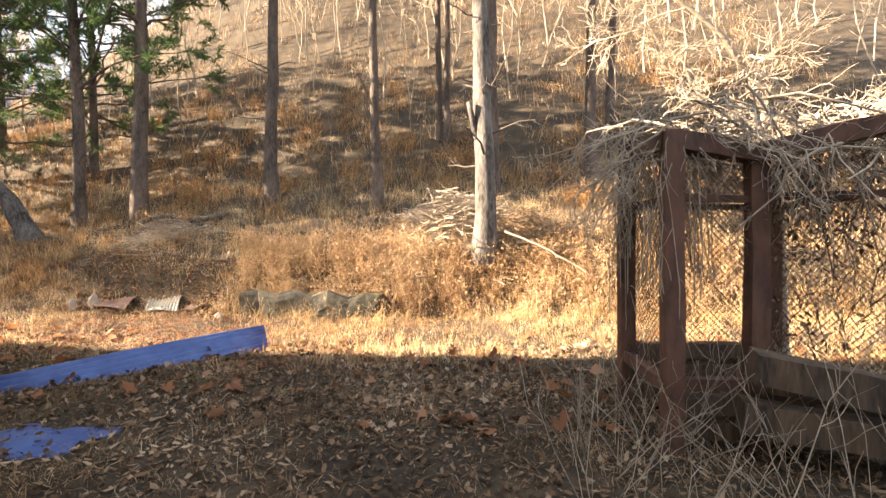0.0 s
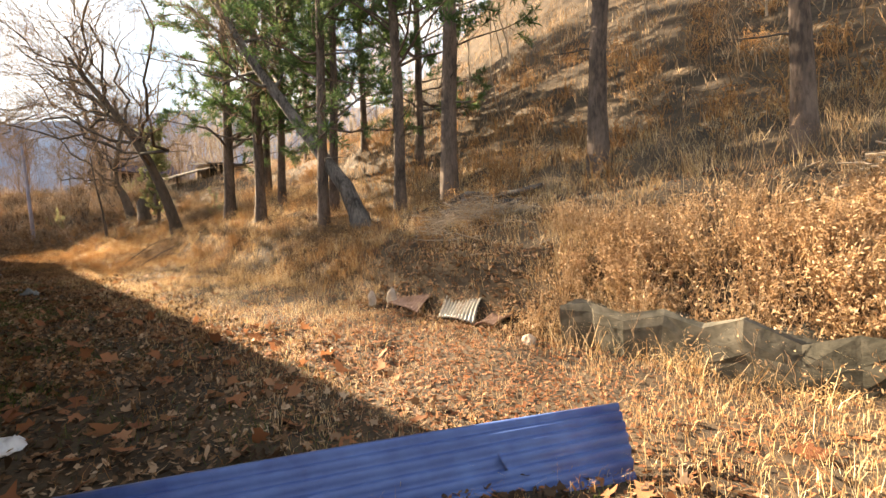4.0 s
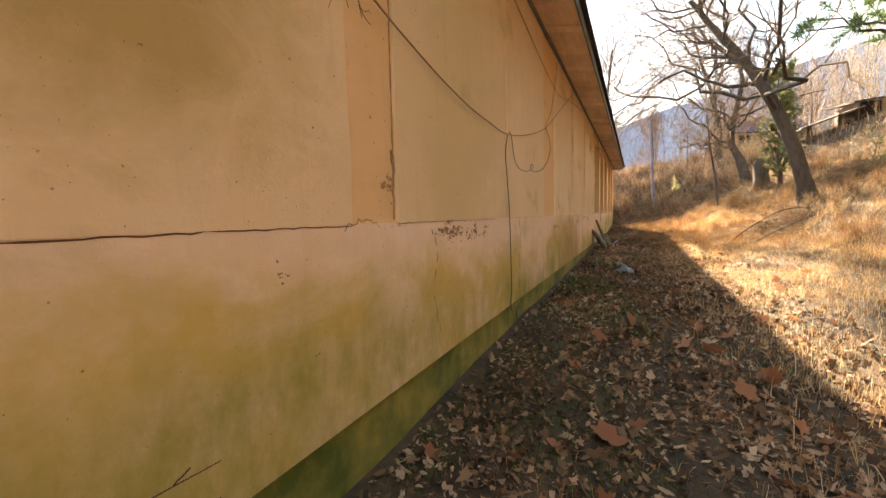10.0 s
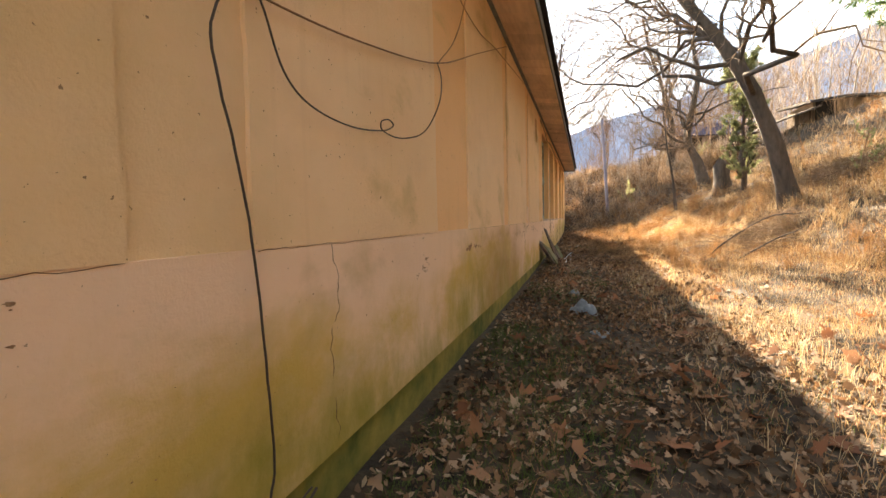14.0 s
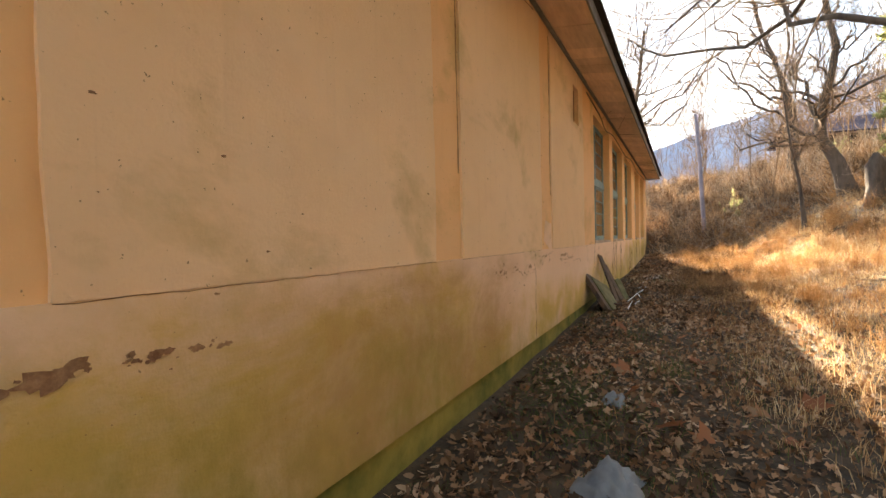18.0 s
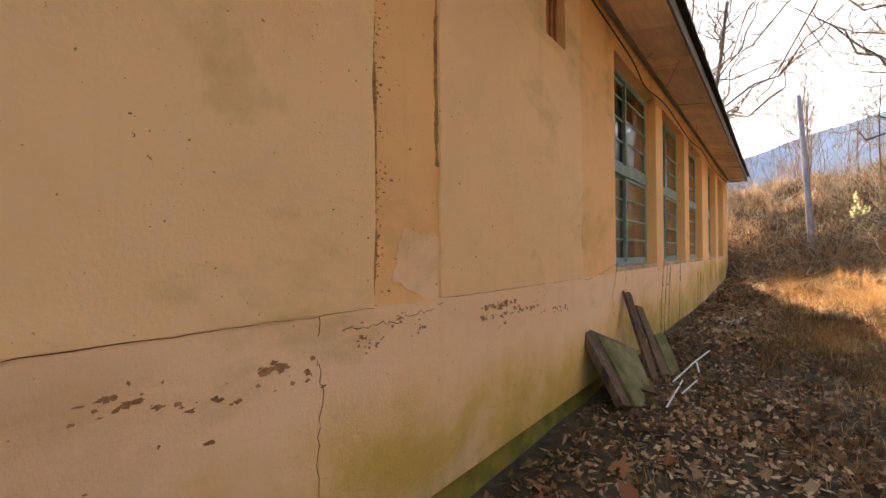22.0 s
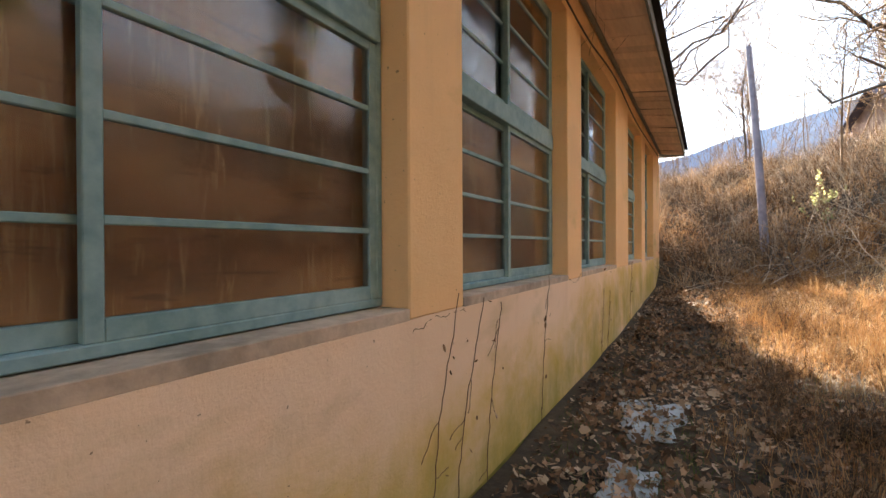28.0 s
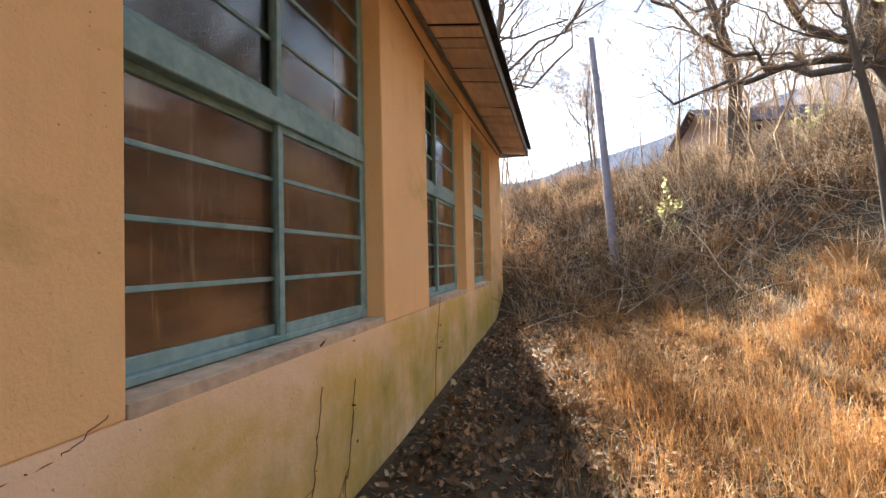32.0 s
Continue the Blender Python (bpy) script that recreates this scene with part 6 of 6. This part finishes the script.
tagged(bpy.data.objects["fallen_bough"], "bleached fallen bough sloping down the bank", "branch")
for k, pts in enumerate((((-23.95, 6.92, gz(-23.95, 6.92) - 0.03), (-24.0, 7.5, 0.95), (-24.15, 8.3, 1.42), (-24.3, 9.0, 1.5)), ((-23.1, 7.3, gz(-23.1, 7.3) - 0.03), (-23.0, 7.95, 0.9), (-22.9, 8.5, 1.2)))):
    ob, q = wire("arched_branch", pts, 0.022, M_BARKD, None, "", taper=0.5, wob=0.008, seed=k)
    tagged(ob, "dark dead branch arching out of the brushwood", "branch", "dead branches")

# ---- old cage by the gate ----
cage = thing("wire_cage", "rusty brown timber cage with torn wire mesh, overgrown", "cage")
POSTS = [(0.05, 3.89, 2.40), (0.11, 3.03, 2.30), (0.76, 3.15, 2.20), (1.54, 2.88, 2.35), (1.36, 4.00, 2.35)]


def beam(name, p, q, w, parent, mat=M_RUST, bev=0.01):
    """A squared timber from p to q."""
    p, q = Vector(p), Vector(q)
    bm = box(-w / 2, w / 2, -w / 2, w / 2, 0, (q - p).length)
    bmesh.ops.subdivide_edges(bm, edges=[e for e in bm.edges if e.calc_length() > 0.3], cuts=5)
    rr = random.Random(p.x * 7 + q.z)
    for v in bm.verts:
        v.co += Vector((rr.uniform(-1, 1), rr.uniform(-1, 1), 0)) * w * 0.06
    bm.transform(Matrix.Translation(p) @ (q - p).to_track_quat("Z", "Y").to_matrix().to_4x4())
    return part(name, bm, mat, parent)


def lattice(p, q, z0, z1, step, name, parent):
    """Diamond wire mesh between two posts."""
    p, q = np.array(p[:2]), np.array(q[:2])
    L = float(np.linalg.norm(q - p))
    H, lines = z1 - z0, []
    for s in (1, -1):
        for o in np.arange(-H, L + H, step):
            a, b = (o, 0.0), (o + s * H, H)
            pts = []
            for t in np.linspace(0, 1, 13):
                u = a[0] + (b[0] - a[0]) * t
                pts.append((u, a[1] + H * t))
            run = [pt for pt in pts if 0 <= pt[0] <= L]
            if len(run) > 1:
                (u0, h0), (u1, h1) = run[0], run[-1]
                lines.append([(*(p + (q - p) * u0 / L), z0 + h0), (*(p + (q - p) * u1 / L), z0 + h1)])
    P = np.array(lines)
    return np_mesh(name, *tubes(P, np.full(P.shape[:2], 0.0022), 3), M_RUST, parent)


for x, y, z in POSTS:
    beam("post", (x, y, gz(x, y) - 0.2), (x + 0.02, y, z), 0.13, cage)
for i, j in ((0, 1), (1, 2), (2, 3), (3, 4), (0, 4)):
    a, b = POSTS[i], POSTS[j]
    beam("top_rail", (a[0], a[1], a[2] - 0.06), (b[0], b[1], b[2] - 0.06), 0.13, cage)
    beam("middle_rail", (a[0], a[1], 1.82), (b[0], b[1], 1.8), 0.05, cage)
    beam("bottom_rail", (a[0], a[1], 0.45), (b[0], b[1], 0.42), 0.09, cage)
    lattice(a, b, 0.45, 2.2, 0.055, "wire_mesh", cage)
rr = np.random.default_rng(12)
P, R = [], []
for k in range(190):
    x, y = rr.uniform(0.03, 2.05), rr.uniform(2.83, 4.15)
    p = np.array([x, y, rr.uniform(2.1, 2.6)])
    d = unit(rr.normal(size=3) * [1, 0.6, 0.35])
    pts = [p + d * t * rr.uniform(0.5, 0.95) + np.array([0, 0, -0.5 * t * t]) for t in np.linspace(0, 1, 5)]
    P.append(pts)
    R.append(np.linspace(0.011, 0.004, 5) * rr.uniform(0.4, 1.3))
P, R = np.array(P), np.array(R)
C, CR = grow(P, R, 6, 0.38, 0.8, -0.15, 5, 0.1, 0.6, 0.3, rr)
D, DR = grow(C, CR, 3, 0.18, 0.8, -0.1, 4, 0.1, 0.7, 0.3, rr)
tangle = np_mesh("vine_tangle", *joined([tubes(P, R, 5), tubes(C, CR, 3), tubes(D, DR, 3)]), M_TWIG)
tagged(tangle, "pale tangle of dead vines draped over the cage", "vine")
bare_tree([(1.75, 4.4, gz(1.75, 4.4, -0.1)), (1.65, 4.3, 1.6), (1.35, 4.1, 2.9), (0.83, 3.83, 3.4), (0.23, 3.75, 3.8)], 0.05, 41, "pale leafless shrub arching over the cage", 9, 1.0, M_TWIG, M_TWIG, 6, 5, 0.02)
for p, q in (((0.54, 2.8, 0.66), (2.16, 2.48, 0.36)), ((0.5, 2.86, 0.3), (2.16, 2.43, 0.16))):
    tagged(beam("fallen_plank", p, q, 0.2, None, M_WOODD), "dark rotten plank fallen against the cage", "plank", "planks by the cage")

# ---- evergreen shrub, house and hut on the slopes ----
e = thing("juniper_tree", "pale green juniper behind the leafless trees", "tree", "trees on the bank")
rj = np.random.default_rng(61)
T = bend((-33.2, 10.4, gz(-33.2, 10.4, -0.2)), (-33.0, 10.2, 7.3), 10, 0.05, 9)[None]
R = np.linspace(0.12, 0.02, 10)[None]
B, BR = grow(T, R, 60, 1.0, 1.0, 0.3, 5, 0.12, 0.3, 0.3, rj)
C, CR = grow(B, BR, 6, 0.4, 0.8, 0.2, 4, 0.2, 0.6, 0.2, rj)
np_mesh("trunk", *tubes(T, R, 8), M_BARK, e, True)
tagged(np_mesh("bough_frame", *joined([tubes(B, BR, 4), tubes(C, CR, 3)]), M_BARK, e), kind="stuff")
np_mesh("foliage", *needles(C, 44, 0.12, 0.022, rj), M_PALELEAF, e)


def cottage(name, at, rz, L, W, H, rise, wall, roofm, label):
    """Small gabled house: walls, gable roof with eaves, door and windows."""
    h = thing(name, label, "house", at=at, rz=rz)
    part("wall", box(-L / 2, L / 2, -W / 2, W / 2, -1.2, H), wall, h)
    for x in (-L / 2, L / 2):
        bm = bmesh.new()
        bm.faces.new([bm.verts.new(p) for p in ((x, -W / 2, H), (x, W / 2, H), (x, 0, H + rise * 0.93))])
        bmesh.ops.solidify(bm, geom=bm.faces[:], thickness=0.1)
        part("gable", bm, wall, h)
    for s in (-1, 1):
        bm = box(-L / 2 - 0.4, L / 2 + 0.4, 0, math.hypot(W / 2 + 0.5, rise), 0, 0.09)
        bm.transform(Matrix.Translation((0, 0, H + rise)) @ Matrix.Diagonal((1, s, 1, 1)) @ Matrix.Rotation(-math.atan2(rise, W / 2), 4, "X"))
        bmesh.ops.recalc_face_normals(bm, faces=bm.faces)
        part("roof", bm, roofm, h)
    for k, x in enumerate((-L * 0.3, 0.0, L * 0.3)):
        for s in (-1, 1):
            # near-black panels paint the shade behind the house windows
            w = part("window", box(x - 0.45, x + 0.45, s * (W / 2 + 0.02) - 0.03, s * (W / 2 + 0.02) + 0.03, H * 0.35, H * 0.8), M_DARK, h)
            part("window_frame", box(x - 0.52, x + 0.52, s * (W / 2 + 0.02) - 0.02, s * (W / 2 + 0.02) + 0.02, H * 0.8, H * 0.86), M_WOODD, w)
    part("fascia", box(L / 2 + 0.36, L / 2 + 0.42, -W / 2 - 0.4, W / 2 + 0.4, H - 0.15, H), M_WOODD, h)
    return h


cottage("old_house", (-54.0, 13.6, 5.9), 100, 5.4, 4.6, 1.9, 1.2, M_HOUSE, M_BLUEROOF, "abandoned pale house with a blue-grey roof on the slope")
# low tumbledown hut half hidden by the trees
hut = thing("old_hut", "tumbledown low pale hut with a thin dark sheet roof", "house", at=(-41.9, 19.8, 6.0))
part("wall", box(-1.6, 1.5, -4.2, 4.4, -1.5, 1.36), M_HUTWALL, hut)
bm = box(-2.1, 2.2, -4.6, 4.9, 1.42, 1.52)
bmesh.ops.subdivide_edges(bm, edges=bm.edges[:], cuts=5, use_grid_fill=True)
for v in bm.verts:
    v.co.z += 0.12 - 0.11 * v.co.x + 0.07 * math.sin(1.7 * v.co.y) + 0.02 * v.co.y
part("roof", bm, M_ROOF, hut, "thin dark sagging sheet roof")
bm = box(-1.2, 2.6, -7.0, -4.25, 0.0, 0.09)
for v in bm.verts:
    v.co.z += 0.98 + 0.36 * (v.co.y + 4.25) - 0.06 * v.co.x
part("lean_to_roof", bm, M_THATCH, hut, "grey fallen lean-to roof")
for x, y in ((2.3, -6.6), (2.3, -5.2), (1.9, -4.4)):
    part("post", box(x - 0.07, x + 0.07, y - 0.07, y + 0.07, -1.5, 0.95 + 0.36 * min(0, y + 4.25)), M_WOODD, hut)
# doorway and window are near-black panels, shade put into their colour
part("doorway", box(1.49, 1.56, -4.1, -3.2, -1.2, 1.3), M_DARK, hut, "near-black panel for the shade in the open doorway")
part("doorway", box(1.49, 1.56, 1.2, 2.0, -0.2, 1.2), M_DARK, hut, "near-black panel for the shade in the broken window")
stump = thing("tree_stump", "broad dark broken stump among the leafless trees", "stump")
V, F = tubes([[(-35.0, 10.1, gz(-35.0, 10.1, -0.2)), (-35.0, 10.1, 3.0), (-34.95, 10.05, 3.7), (-34.9, 10.0, 4.05)]], [[0.42, 0.3, 0.26, 0.07]], 12)
np_mesh("bole", V + np.random.default_rng(8).normal(size=V.shape) * 0.05, F, M_BARKD, stump, True)
rb = np.random.default_rng(3)
for x, y, n in ((-40.2, 6.6, 14), (-43.5, 11.0, 12), (-26.6, 11.2, 12)):
    bush = thing("green_bush", "small bush with yellow-green leaves on the slope", "bush", "yellow-green bushes")
    T = np.array([[(x, y, gz(x, y) - 0.1), (x + 0.05, y, gz(x, y) + 0.5), (x + 0.1, y + 0.1, gz(x, y) + 1.3)]])
    B, BR = grow(T, np.array([[0.02, 0.015, 0.01]]), n, 0.6, 0.8, 0.2, 5, 0.1, 0.6, 0.3, rb)
    np_mesh("stem", *joined([tubes(T, np.array([[0.02, 0.015, 0.01]]), 5), tubes(B, BR, 4)]), M_TWIGD, bush)
    np_mesh("foliage", *needles(B, 12, 0.09, 0.03, rb), M_PALELEAF, bush)

# unseen blank wall added behind the walk's start to cut sky light on the cage
bm = box(-6.0, 7.0, -4.2, -3.9, -0.6, 3.6)
tagged(part("wall_sky_block", bm, M_PANEL), "unseen plain rendered wall added to block sky light", "wall", kind="structure")

# ivy and dead leaves caught in the mesh of the cage
rr = np.random.default_rng(19)
(ax, ay, _), (bx, by, _) = POSTS[2], POSTS[3]
P = []
for k in range(70):
    f, z, a = rr.uniform(0, 1), rr.uniform(0.5, 1.9), rr.uniform(0.6, 2.5)
    pts = []
    for _ in range(7):
        pts.append((ax + (bx - ax) * np.clip(f, 0, 1), ay + (by - ay) * np.clip(f, 0, 1) + rr.normal() * 0.02, z))
        a += rr.normal() * 0.4
        f, z = f + math.cos(a) * 0.07, min(z + math.sin(a) * 0.08, 2.2)
    P.append(pts)
P = np.array(P)
ivy = thing("clinging_ivy", "dark dead ivy woven through the cage mesh", "vine")
tagged(np_mesh("tendrils", *tubes(P, np.full(P.shape[:2], 0.004), 3), M_VINE, ivy), kind="stuff")
c = P.reshape(-1, 3)[rr.integers(0, P.shape[0] * 7, 420)]
x = c[:, 0] + rr.normal(size=420) * 0.02
V, F = leaves(x, c[:, 1], rr.uniform(0.03, 0.075, 420), OVAL, rr, tilt=1.3)
V[:, 2] += np.repeat(c[:, 2] - land(x, c[:, 1]), 7)
tagged(np_mesh("dead_leaves", V, F, M_LEAF, ivy), kind="stuff")
# stems that hang from the tangle down the corner post
P = []
for k in range(46):
    x, y, z = rr.uniform(-0.07, 0.4), rr.uniform(2.85, 3.95), rr.uniform(1.9, 2.45)
    dx, dy = rr.normal(size=2) * 0.12
    P.append([(x + dx * t + rr.normal() * 0.02, y + dy * t + rr.normal() * 0.02, z - rr.uniform(0.5, 1.0) * t * (0.7 + 0.3 * t)) for t in np.linspace(0, 1.2, 6)])
P = np.array(P)
C, CR = grow(P, np.full(P.shape[:2], 0.005), 4, 0.22, 0.7, -0.2, 4, 0.1, 0.7, 0.3, rr)
tagged(np_mesh("hanging_stems", *joined([tubes(P, np.full(P.shape[:2], 0.0045), 3), tubes(C, np.maximum(CR, 0.002), 3)]), M_TWIG), "pale dead stems hanging down the cage post", "vine", kind="stuff")
# dark boards added to stand for the black shade low inside the cage
for (x0, y0), (x1, y1), zs in (((0.11, 3.05), (0.76, 3.17), [0.02, 0.2]), ((0.76, 3.17), (1.54, 2.90), (0.02, 0.19, 0.36)), ((0.05, 3.87), (1.36, 3.98), (0.05, 0.24, 0.42))):
    for z in zs:
        beam("shade_board", (x0, y0, z + 0.08), (x1, y1, z + 0.07), 0.13, cage, M_WOODD)
